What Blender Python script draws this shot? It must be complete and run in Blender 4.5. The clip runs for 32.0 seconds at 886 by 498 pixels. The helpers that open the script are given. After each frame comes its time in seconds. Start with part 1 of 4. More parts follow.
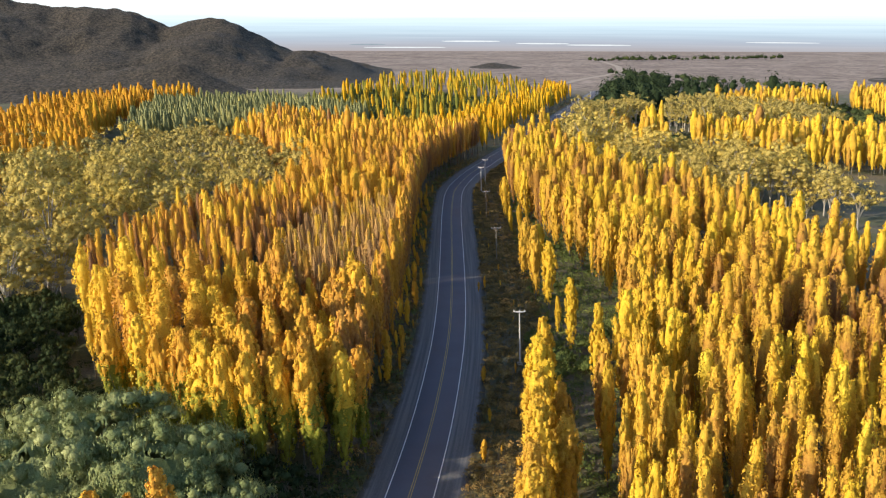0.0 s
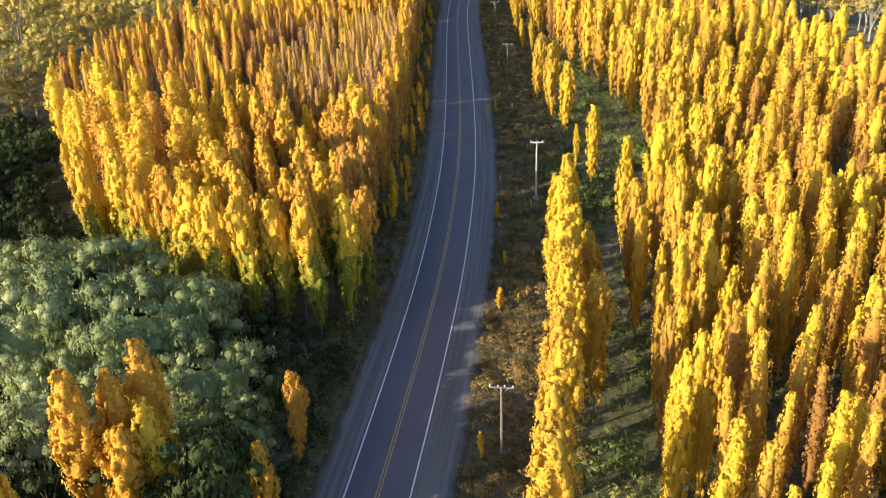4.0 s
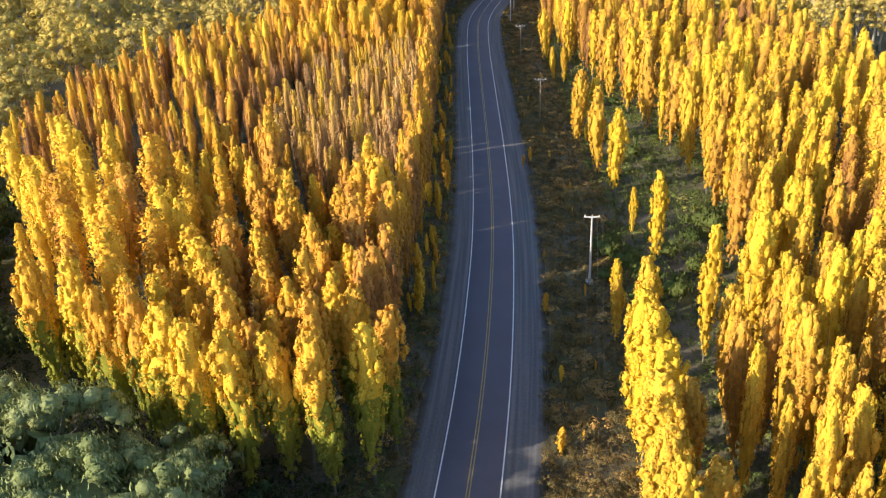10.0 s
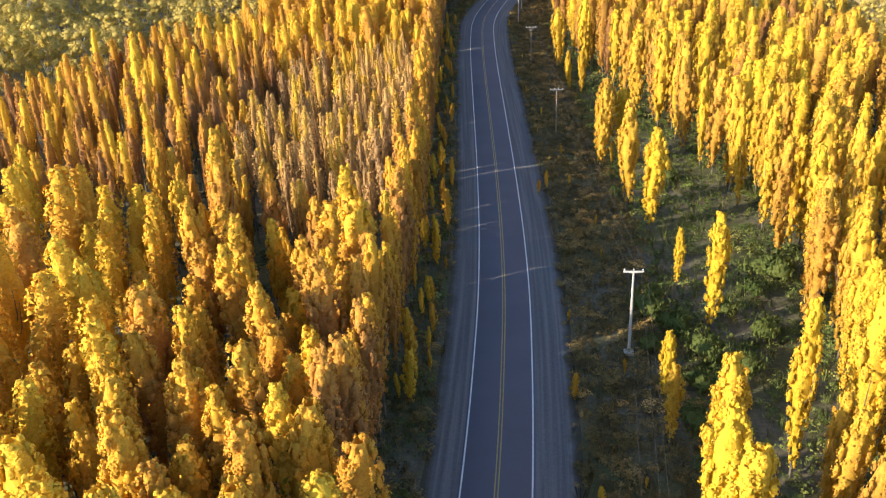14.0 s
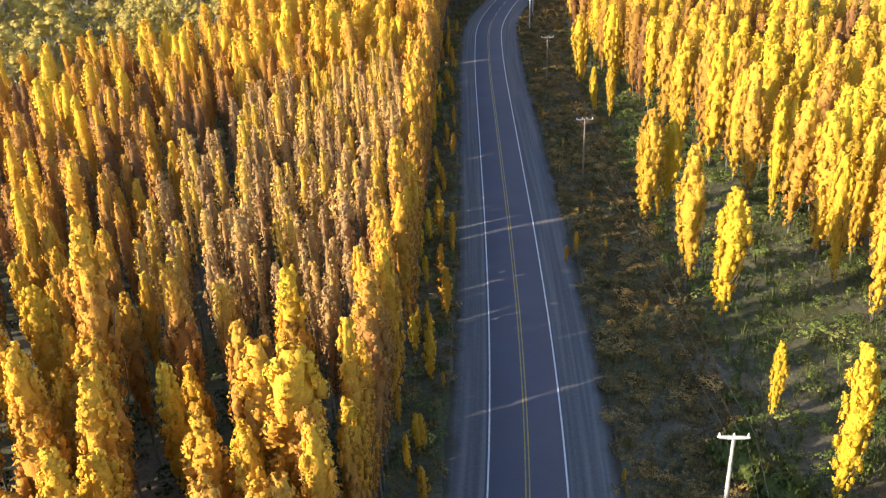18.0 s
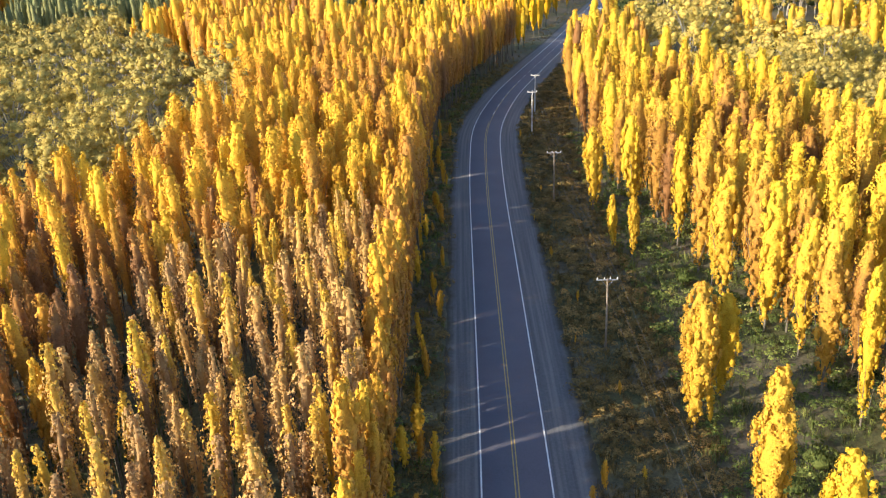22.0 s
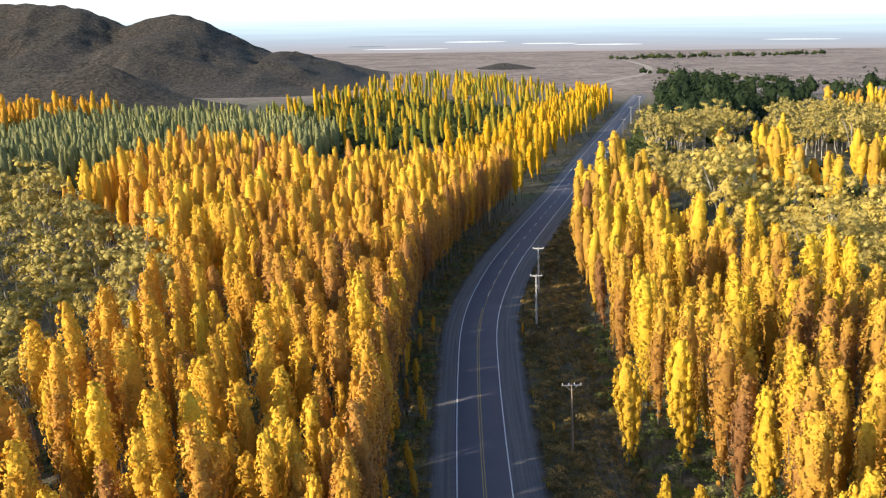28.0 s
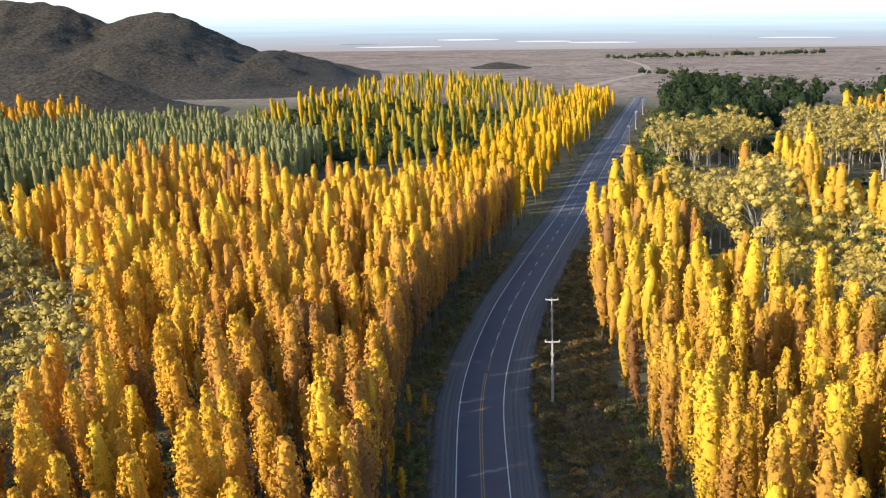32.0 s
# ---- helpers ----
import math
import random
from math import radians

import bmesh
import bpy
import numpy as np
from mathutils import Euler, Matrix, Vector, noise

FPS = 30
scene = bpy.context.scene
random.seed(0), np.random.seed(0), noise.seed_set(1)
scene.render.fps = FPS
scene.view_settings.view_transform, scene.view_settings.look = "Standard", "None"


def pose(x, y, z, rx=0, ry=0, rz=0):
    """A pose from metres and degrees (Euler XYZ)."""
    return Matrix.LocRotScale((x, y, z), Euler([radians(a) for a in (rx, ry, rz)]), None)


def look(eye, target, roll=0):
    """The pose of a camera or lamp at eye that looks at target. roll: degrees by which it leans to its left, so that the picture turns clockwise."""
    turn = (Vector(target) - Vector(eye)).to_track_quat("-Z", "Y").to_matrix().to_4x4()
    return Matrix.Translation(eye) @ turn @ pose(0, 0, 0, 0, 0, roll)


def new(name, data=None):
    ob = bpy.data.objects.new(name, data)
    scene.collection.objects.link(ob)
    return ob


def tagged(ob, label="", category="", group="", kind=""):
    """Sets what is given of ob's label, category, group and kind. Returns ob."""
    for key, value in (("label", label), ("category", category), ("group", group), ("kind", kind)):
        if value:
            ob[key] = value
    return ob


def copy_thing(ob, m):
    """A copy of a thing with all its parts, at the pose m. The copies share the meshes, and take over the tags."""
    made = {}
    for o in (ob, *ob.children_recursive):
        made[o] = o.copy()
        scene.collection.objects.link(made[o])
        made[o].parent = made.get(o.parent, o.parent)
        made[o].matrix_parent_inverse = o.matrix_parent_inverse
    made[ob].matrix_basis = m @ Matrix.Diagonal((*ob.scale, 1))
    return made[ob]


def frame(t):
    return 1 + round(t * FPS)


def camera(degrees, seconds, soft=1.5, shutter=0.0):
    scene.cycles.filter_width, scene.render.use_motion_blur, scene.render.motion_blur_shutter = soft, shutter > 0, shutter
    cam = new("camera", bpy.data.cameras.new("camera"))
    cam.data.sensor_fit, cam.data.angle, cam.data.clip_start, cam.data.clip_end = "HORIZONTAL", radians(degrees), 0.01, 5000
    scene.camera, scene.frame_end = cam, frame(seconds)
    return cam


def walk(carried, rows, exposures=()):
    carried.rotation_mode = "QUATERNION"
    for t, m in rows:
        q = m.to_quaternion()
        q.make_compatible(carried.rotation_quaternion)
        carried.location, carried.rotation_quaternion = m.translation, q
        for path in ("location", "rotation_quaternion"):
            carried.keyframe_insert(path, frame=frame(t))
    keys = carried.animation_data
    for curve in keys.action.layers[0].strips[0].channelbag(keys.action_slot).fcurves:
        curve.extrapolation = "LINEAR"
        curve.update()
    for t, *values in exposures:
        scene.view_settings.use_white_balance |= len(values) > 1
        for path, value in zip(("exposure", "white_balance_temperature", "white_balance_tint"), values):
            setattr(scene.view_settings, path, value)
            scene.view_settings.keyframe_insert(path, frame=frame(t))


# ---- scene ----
cam = camera(51.99, 32.0, soft=1.15)
PATH = [
    (0, (7.036, -26.941, 64.497), (6.972, -7.543, 59.628), 0.13),
    (0.5, (6.829, -24.957, 64.232), (6.787, -5.760, 58.621), 0.15),
    (1, (6.727, -23.156, 64.133), (6.699, -4.298, 57.470), 0.26),
    (1.5, (6.720, -21.693, 64.118), (6.694, -3.210, 56.477), 0.33),
    (2, (6.762, -20.268, 64.197), (6.732, -2.139, 55.749), 0.37),
    (2.5, (6.663, -18.682, 64.116), (6.640, -0.734, 55.290), 0.42),
    (3, (6.456, -16.752, 63.908), (6.448, 1.191, 55.074), 0.41),
    (3.5, (6.131, -14.479, 63.639), (6.137, 3.479, 54.836), 0.40),
    (4, (4.998, -12.208, 63.291), (4.984, 5.771, 54.530), 0.39),
    (4.5, (2.776, -10.039, 62.927), (2.724, 7.966, 54.221), 0.29),
    (6.5, (-0.102, -2.778, 62.907), (-0.095, 15.237, 54.222), 0.31),
    (7, (0.000, 0.000, 63.001), (-0.003, 18.021, 54.325), 0.37),
    (7.5, (0.211, 2.955, 63.149), (0.171, 20.970, 54.464), 0.36),
    (8, (0.348, 5.904, 63.138), (0.273, 23.920, 54.453), 0.31),
    (8.5, (0.478, 8.976, 63.255), (0.380, 26.991, 54.567), 0.27),
    (9, (0.587, 12.117, 63.463), (0.465, 30.127, 54.765), 0.21),
    (9.5, (0.559, 15.249, 63.634), (0.431, 33.252, 54.923), 0.18),
    (10, (0.393, 18.234, 63.641), (0.276, 36.232, 54.920), 0.19),
    (10.5, (0.216, 21.275, 63.276), (0.114, 39.279, 54.566), 0.15),
    (11, (0.213, 24.545, 62.730), (0.113, 42.547, 54.017), 0.14),
    (11.5, (0.204, 27.890, 61.930), (0.101, 45.888, 53.209), 0.19),
    (12, (0.285, 31.314, 61.055), (0.162, 49.310, 52.330), 0.23),
    (12.5, (0.317, 35.044, 59.936), (0.189, 53.040, 51.210), 0.10),
    (13, (0.432, 39.088, 59.050), (0.290, 57.078, 50.313), 0.09),
    (13.5, (0.526, 43.346, 58.048), (0.370, 61.348, 49.338), 0.06),
    (14, (0.598, 47.700, 56.995), (0.434, 65.724, 48.327), 0.13),
    (14.5, (0.484, 52.638, 56.030), (0.327, 70.664, 47.368), 0.15),
    (16.5, (0.415, 70.923, 53.058), (0.258, 88.946, 44.389), 0.28),
    (17, (0.489, 75.388, 52.293), (0.336, 93.414, 43.631), 0.42),
    (17.5, (0.545, 80.183, 51.527), (0.378, 98.214, 42.874), 0.39),
    (18, (0.578, 85.043, 51.256), (0.407, 103.055, 42.564), 0.38),
    (18.5, (0.544, 90.136, 51.668), (0.370, 108.112, 42.902), 0.22),
    (19, (0.504, 94.904, 51.850), (0.335, 112.870, 43.064), 0.18),
    (19.5, (0.550, 99.431, 51.845), (0.363, 117.473, 43.217), 0.12),
    (20, (0.636, 103.850, 51.940), (0.436, 122.041, 43.631), 0.05),
    (20.5, (0.795, 108.176, 51.980), (0.586, 126.532, 44.041), -0.01),
    (21, (1.174, 112.378, 52.150), (0.948, 130.887, 44.575), -0.08),
    (21.5, (1.850, 116.127, 52.096), (1.635, 134.721, 44.734), -0.11),
    (22, (2.497, 119.571, 52.190), (2.267, 138.168, 44.834), -0.14),
    (22.5, (2.855, 122.695, 52.379), (2.614, 141.282, 44.999), -0.23),
    (23, (3.024, 126.074, 52.465), (2.793, 144.656, 45.073), -0.29),
    (23.5, (3.100, 130.014, 52.572), (2.887, 148.592, 45.168), -0.27),
    (24, (3.199, 134.334, 52.736), (3.010, 152.908, 45.320), -0.30),
    (24.5, (3.537, 138.878, 52.917), (3.361, 157.560, 45.781), -0.28),
    (25, (3.902, 143.401, 53.018), (3.714, 162.295, 46.461), -0.34),
    (25.5, (4.498, 147.773, 53.170), (4.275, 166.872, 47.239), -0.51),
    (26, (4.973, 152.035, 53.244), (4.734, 171.319, 47.945), -0.70),
    (26.5, (5.199, 156.128, 53.494), (4.971, 175.525, 48.625), -0.79),
    (28.5, (4.971, 171.926, 53.958), (4.821, 191.336, 49.141), -0.60),
    (29, (4.930, 176.238, 54.042), (4.801, 195.647, 49.221), -0.57),
    (29.5, (4.912, 180.611, 54.215), (4.799, 200.017, 49.378), -0.60),
    (30, (4.981, 185.015, 54.369), (4.876, 204.419, 49.524), -0.60),
    (30.5, (4.991, 189.393, 54.474), (4.902, 208.796, 49.627), -0.59),
    (31, (4.881, 193.694, 54.601), (4.821, 213.096, 49.748), -0.54),
    (31.5, (4.788, 198.015, 54.745), (4.747, 217.416, 49.887), -0.55),
    (32, (4.746, 202.409, 54.921), (4.725, 221.807, 50.049), -0.57),
]
walk(cam, [(t, look(eye, target, roll)) for t, eye, target, roll in PATH],
     [(0, 0.74), (1, 0.84), (3, 1.12), (13, 1.19), (19, 1.34), (24, 1.28), (26, 1.02), (28, 0.86), (32, 0.84)])

# ---- light ----
SUN_AZ, SUN_EL = 208.0, 21.0      # degrees from +x, and above the horizon
world = bpy.data.worlds.new("world")
scene.world = world
world.use_nodes = True
wn = world.node_tree
sky = wn.nodes.new("ShaderNodeTexSky")
sky.sky_type = "NISHITA"
sky.sun_disc = False
sky.sun_elevation = radians(SUN_EL)
sky.sun_rotation = radians(90.0 - SUN_AZ)
sky.altitude, sky.air_density, sky.dust_density, sky.ozone_density = 800.0, 1.0, 1.0, 1.5
wn.nodes["Background"].inputs["Strength"].default_value = 0.138
wn.links.new(sky.outputs["Color"], wn.nodes["Background"].inputs["Color"])
sun_data = bpy.data.lights.new("sun", "SUN")
sun_data.energy, sun_data.angle, sun_data.color = 3.9, radians(0.6), (1.0, 0.86, 0.66)
sun = new("sun", sun_data)
sun_way = Vector((math.cos(radians(SUN_AZ)) * math.cos(radians(SUN_EL)), math.sin(radians(SUN_AZ)) * math.cos(radians(SUN_EL)), math.sin(radians(SUN_EL))))
sun.matrix_world = look(sun_way * 400, (0, 0, 0))

# ---- materials ----
def material(name):
    m = bpy.data.materials.new(name)
    m.use_nodes = True
    nt = m.node_tree
    return m, nt, nt.nodes["Principled BSDF"]


def ramp(nt, fac, stops):
    r = nt.nodes.new("ShaderNodeValToRGB")
    el = r.color_ramp.elements
    while len(el) < len(stops):
        el.new(0.5)
    for e, (at, col) in zip(el, stops):
        e.position, e.color = at, (*col, 1.0)
    nt.links.new(fac, r.inputs["Fac"])
    return r.outputs["Color"]


def mixed(nt, fac, a, b, blend="MIX"):
    m = nt.nodes.new("ShaderNodeMix")
    m.data_type, m.blend_type = "RGBA", blend
    for value, socket in ((fac, m.inputs[0]), (a, m.inputs[6]), (b, m.inputs[7])):
        if isinstance(value, bpy.types.NodeSocket):
            nt.links.new(value, socket)
        elif isinstance(value, tuple):
            socket.default_value = (*value, 1.0)
        else:
            socket.default_value = value
    return m.outputs[2]


def noise_fac(nt, scale, detail=4.0, rough=0.6, space="Object"):
    co = nt.nodes.new("ShaderNodeTexCoord")
    n = nt.nodes.new("ShaderNodeTexNoise")
    n.inputs["Scale"].default_value, n.inputs["Detail"].default_value, n.inputs["Roughness"].default_value = scale, detail, rough
    nt.links.new(co.outputs[space], n.inputs["Vector"])
    return n.outputs["Fac"]


def bump(nt, bs, fac, strength, distance):
    b = nt.nodes.new("ShaderNodeBump")
    b.inputs["Strength"].default_value, b.inputs["Distance"].default_value = strength, distance
    nt.links.new(fac, b.inputs["Height"])
    nt.links.new(b.outputs["Normal"], bs.inputs["Normal"])


def leaf_material(name, stops, lively=0.16, through_light=0.15, single=False, grain=4.0, low=0.48, high=0.96):
    """Leaves whose hue follows the tree's own tone, with every leaf a little apart from its neighbours."""
    m, nt, bs = material(name)
    if single:
        info = nt.nodes.new("ShaderNodeObjectInfo")
        span = nt.nodes.new("ShaderNodeMapRange")
        nt.links.new(info.outputs["Random"], span.inputs["Value"])
        span.inputs["To Min"].default_value, span.inputs["To Max"].default_value = low, high
        tone_fall = nt.nodes.new("ShaderNodeAttribute")
        tone_fall.attribute_name = "tone_fall"
        total = nt.nodes.new("ShaderNodeMath")
        nt.links.new(span.outputs[0], total.inputs[0])
        nt.links.new(tone_fall.outputs["Fac"], total.inputs[1])
        tone = total.outputs[0]
    else:
        at = nt.nodes.new("ShaderNodeAttribute")
        at.attribute_name = "tone"
        tone = at.outputs["Fac"]
    geo = nt.nodes.new("ShaderNodeNewGeometry")
    add = nt.nodes.new("ShaderNodeMath")
    add.operation = "MULTIPLY_ADD"
    nt.links.new(geo.outputs["Random Per Island"], add.inputs[0])
    add.inputs[1].default_value = lively
    nt.links.new(tone, add.inputs[2])
    dapple = nt.nodes.new("ShaderNodeMath")
    dapple.operation = "MULTIPLY_ADD"
    nt.links.new(noise_fac(nt, 1.6, 3.0, 0.7), dapple.inputs[0])
    dapple.inputs[1].default_value = 0.42
    nt.links.new(add.outputs[0], dapple.inputs[2])
    even = nt.nodes.new("ShaderNodeMath")
    even.operation = "SUBTRACT"
    nt.links.new(dapple.outputs[0], even.inputs[0])
    even.inputs[1].default_value = 0.21 + lively / 2
    col = ramp(nt, even.outputs[0], stops)
    nt.links.new(col, bs.inputs["Base Color"])
    bs.inputs["Roughness"].default_value = 0.8
    bs.inputs["Specular IOR Level"].default_value = 0.10
    fine = noise_fac(nt, grain, 3.0, 0.75)
    col = mixed(nt, 0.55, col, ramp(nt, fine, [(0.34, (0.60, 0.52, 0.46)), (0.52, (1.0, 1.0, 1.0)), (0.68, (1.10, 1.12, 1.12))]), "MULTIPLY")
    nt.links.new(col, bs.inputs["Base Color"])
    bump(nt, bs, fine, 0.5, 0.6 / grain)
    tr = nt.nodes.new("ShaderNodeBsdfTranslucent")
    nt.links.new(col, tr.inputs["Color"])
    mx = nt.nodes.new("ShaderNodeMixShader")
    mx.inputs[0].default_value = through_light
    nt.links.new(bs.outputs[0], mx.inputs[1])
    nt.links.new(tr.outputs[0], mx.inputs[2])
    nt.links.new(mx.outputs[0], nt.nodes["Material Output"].inputs["Surface"])
    return m


GOLD = [(0.0, (0.304, 0.159, 0.075)), (0.3, (0.509, 0.255, 0.067)), (0.55, (0.705, 0.38, 0.056)), (0.85, (0.802, 0.5, 0.053)), (1.0, (0.832, 0.566, 0.063))]
BRIGHT = [(0.0, (0.314, 0.155, 0.059)), (0.25, (0.497, 0.262, 0.053)), (0.5, (0.689, 0.425, 0.053)), (0.8, (0.75, 0.506, 0.045)), (1.0, (0.767, 0.558, 0.059))]
BLEACHED = [(0.0, (0.297, 0.172, 0.08)), (0.4, (0.507, 0.314, 0.139)), (0.7, (0.629, 0.387, 0.125)), (1.0, (0.716, 0.456, 0.063))]
ORANGE = [(0.0, (0.42, 0.20, 0.04)), (0.5, (0.64, 0.33, 0.035)), (1.0, (0.74, 0.44, 0.035))]
SILVER = [(0.0, (0.15, 0.17, 0.08)), (0.4, (0.25, 0.26, 0.12)), (0.8, (0.36, 0.34, 0.13)), (1.0, (0.5, 0.43, 0.11))]
PALE = [(0.0, (0.284, 0.235, 0.088)), (0.4, (0.451, 0.363, 0.11)), (0.8, (0.588, 0.451, 0.121)), (1.0, (0.667, 0.5, 0.11))]
YOUNG = [(0.0, (0.10, 0.13, 0.03)), (0.5, (0.21, 0.24, 0.04)), (1.0, (0.40, 0.37, 0.05))]
GREEN = [(0.0, (0.019, 0.033, 0.013)), (0.5, (0.036, 0.055, 0.021)), (1.0, (0.098, 0.117, 0.038))]
WILLOW = [(0.0, (0.14, 0.18, 0.069)), (0.5, (0.245, 0.29, 0.116)), (1.0, (0.38, 0.41, 0.181))]
MIXED = [(0.0, (0.09, 0.12, 0.03)), (0.35, (0.22, 0.22, 0.04)), (0.5, (0.46, 0.34, 0.035)), (0.75, (0.70, 0.38, 0.018)), (1.0, (0.82, 0.48, 0.02))]
SCRUB = [(0.0, (0.114, 0.089, 0.037)), (0.35, (0.241, 0.184, 0.07)), (0.65, (0.379, 0.261, 0.097)), (0.9, (0.53, 0.323, 0.101)), (1.0, (0.656, 0.422, 0.139))]
M_GOLD, M_BRIGHT = leaf_material("leaf_gold", GOLD), leaf_material("leaf_bright", BRIGHT)
M_GOLD_ONE, M_BRIGHT_ONE = leaf_material("leaf_gold_single", GOLD, 0.16, single=True), leaf_material("leaf_bright_single", BRIGHT, 0.16, single=True, low=0.36, high=0.88)
M_BROWN_ONE = leaf_material("leaf_browned_single", GOLD, 0.16, single=True, low=0.38, high=0.82)
M_BLEACHED, M_ORANGE, M_SILVER = leaf_material("leaf_bleached", BLEACHED), leaf_material("leaf_orange", ORANGE), leaf_material("leaf_silver", SILVER)
M_PALE, M_GREEN = leaf_material("leaf_pale", PALE, 0.14, single=True), leaf_material("leaf_green", GREEN, 0.4)
M_GREEN_ONE, M_WILLOW = leaf_material("leaf_green_single", GREEN, 0.45, single=True), leaf_material("leaf_willow", WILLOW, 0.5, single=True)
M_YOUNG = leaf_material("leaf_yellow_green", YOUNG, 0.4, single=True)
M_CONIFER = leaf_material("needle_green", [(0.0, (0.018, 0.030, 0.014)), (0.5, (0.035, 0.055, 0.024)), (1.0, (0.06, 0.085, 0.035))], 0.4)
M_MIXED, M_SCRUB = leaf_material("leaf_mixed", MIXED), leaf_material("leaf_scrub", SCRUB, 0.25)


def plain(name, a, b, scale, rough=0.8, bump_strength=0.3, bump_distance=0.02, metal=0.0):
    m, nt, bs = material(name)
    n = noise_fac(nt, scale)
    nt.links.new(ramp(nt, n, [(0.3, a), (0.7, b)]), bs.inputs["Base Color"])
    bs.inputs["Roughness"].default_value, bs.inputs["Metallic"].default_value = rough, metal
    bump(nt, bs, n, bump_strength, bump_distance)
    return m


M_BARK = plain("bark", (0.09, 0.078, 0.06), (0.22, 0.195, 0.155), 3.0)
M_PALE_BARK = plain("pale_bark", (0.28, 0.25, 0.20), (0.48, 0.44, 0.37), 2.0)
M_CONCRETE = plain("concrete", (0.42, 0.41, 0.39), (0.58, 0.57, 0.54), 2.5, 0.75)
M_WOOD = plain("weathered_wood", (0.20, 0.16, 0.12), (0.33, 0.27, 0.20), 4.0)
M_PORCELAIN = plain("porcelain", (0.55, 0.55, 0.53), (0.7, 0.7, 0.68), 3.0, 0.25)
M_WIRE = plain("wire", (0.05, 0.05, 0.05), (0.09, 0.09, 0.09), 3.0, 0.5)
M_STEEL = plain("galvanised_steel", (0.35, 0.36, 0.37), (0.5, 0.5, 0.5), 6.0, 0.45, 0.1, 0.005, 0.6)

# ---- plan ----
ROAD = [(-33, -180), (-22, -100), (-9.6, 0), (-3.6, 45), (0.75, 77), (2.4, 90), (4.3, 106), (5.9, 124), (7.6, 150), (8.3, 172), (8.65, 200), (8.8, 242),
        (8.9, 280), (9.2, 302), (9.9, 328), (11.3, 343), (14.0, 360), (18.3, 382), (25.2, 409), (34.2, 443), (42.6, 474), (52.4, 513), (77, 612),
        (95, 679), (125, 798), (143, 868), (177, 1000)]
RY = np.array([p[1] for p in ROAD], float)
RX = np.array([p[0] for p in ROAD], float)
_fy = np.arange(-180, 1000.5, 1.0)
_fx = np.interp(_fy, RY, RX)
for _ in range(3):
    _fx[6:-6] = np.convolve(_fx, np.ones(13) / 13, "valid")


def road_x(y):
    return np.interp(y, _fy, _fx)


def ground_z(y):
    """The valley floor falls gently away from the viewer."""
    return -0.012 * np.clip(np.asarray(y, float) - 160.0, 0, 1000)


def inside(poly, x, y):
    poly = np.asarray(poly, float)
    x, y = np.asarray(x, float), np.asarray(y, float)
    hit = np.zeros(x.shape, bool)
    for (ax, ay), (bx, by) in zip(poly, np.roll(poly, -1, 0)):
        if ay != by:
            hit ^= ((ay > y) != (by > y)) & (x < (bx - ax) * (y - ay) / (by - ay) + ax)
    return hit


def scatter(poly, step, seed, jitter=0.24, turn=0.0, clear=12.0):
    """Planting places in rows over a polygon, a little off their marks, kept clear of the road."""
    rng = np.random.default_rng(seed)
    poly = np.asarray(poly, float)
    lo, hi = poly.min(0) - step, poly.max(0) + step
    mid, half = (lo + hi) / 2, np.linalg.norm(hi - lo) / 2
    g = np.arange(-half, half, step)
    gx, gy = (a.ravel() for a in np.meshgrid(g, g))
    gx, gy = gx + rng.normal(0, jitter * step, gx.size), gy + rng.normal(0, jitter * step, gy.size)
    c, s = math.cos(turn), math.sin(turn)
    x, y = mid[0] + c * gx - s * gy, mid[1] + s * gx + c * gy
    keep = inside(poly, x, y) & (np.abs(x - road_x(y)) > clear)
    return np.c_[x, y][keep]


# ---- mesh helpers ----
def turned(faces, verts, normals):
    """The faces, each wound so that it looks the way its vertices face."""
    flat = np.cross(verts[faces[:, 1]] - verts[faces[:, 0]], verts[faces[:, 2]] - verts[faces[:, 0]])
    wrong = (flat * normals[faces].sum(1)).sum(1) < 0
    return np.where(wrong[:, None], faces[:, ::-1], faces)


def mesh_of(name, verts, faces, mats, face_mat=None, attrs=None, smooth=False, normals=None):
    """A mesh out of arrays; faces is an (n, k) array, or a list of such arrays. normals: the way each vertex faces, zero for its own."""
    groups = faces if isinstance(faces, list) else [faces]
    if normals is not None:
        groups = [turned(np.asarray(g), np.asarray(verts, float), normals) for g in groups]
    me = bpy.data.meshes.new(name)
    me.vertices.add(len(verts))
    me.vertices.foreach_set("co", np.asarray(verts, np.float32).ravel())
    loops = np.concatenate([np.asarray(g, np.int32).ravel() for g in groups])
    sizes = np.concatenate([np.full(len(g), np.asarray(g).shape[1], np.int32) for g in groups])
    me.loops.add(len(loops))
    me.loops.foreach_set("vertex_index", loops)
    me.polygons.add(len(sizes))
    me.polygons.foreach_set("loop_start", np.concatenate([[0], np.cumsum(sizes)[:-1]]).astype(np.int32))
    me.polygons.foreach_set("loop_total", sizes)
    if face_mat is not None:
        me.polygons.foreach_set("material_index", np.asarray(face_mat, np.int32))
    if smooth or normals is not None:
        me.polygons.foreach_set("use_smooth", np.ones(len(sizes), bool))
    for key, values in (attrs or {}).items():
        me.attributes.new(key, "FLOAT", "POINT").data.foreach_set("value", np.asarray(values, np.float32))
    for m in mats:
        me.materials.append(m)
    me.update(calc_edges=True)
    me.validate()
    if normals is not None:
        me.normals_split_custom_set_from_vertices(np.asarray(normals, np.float32))
    return me


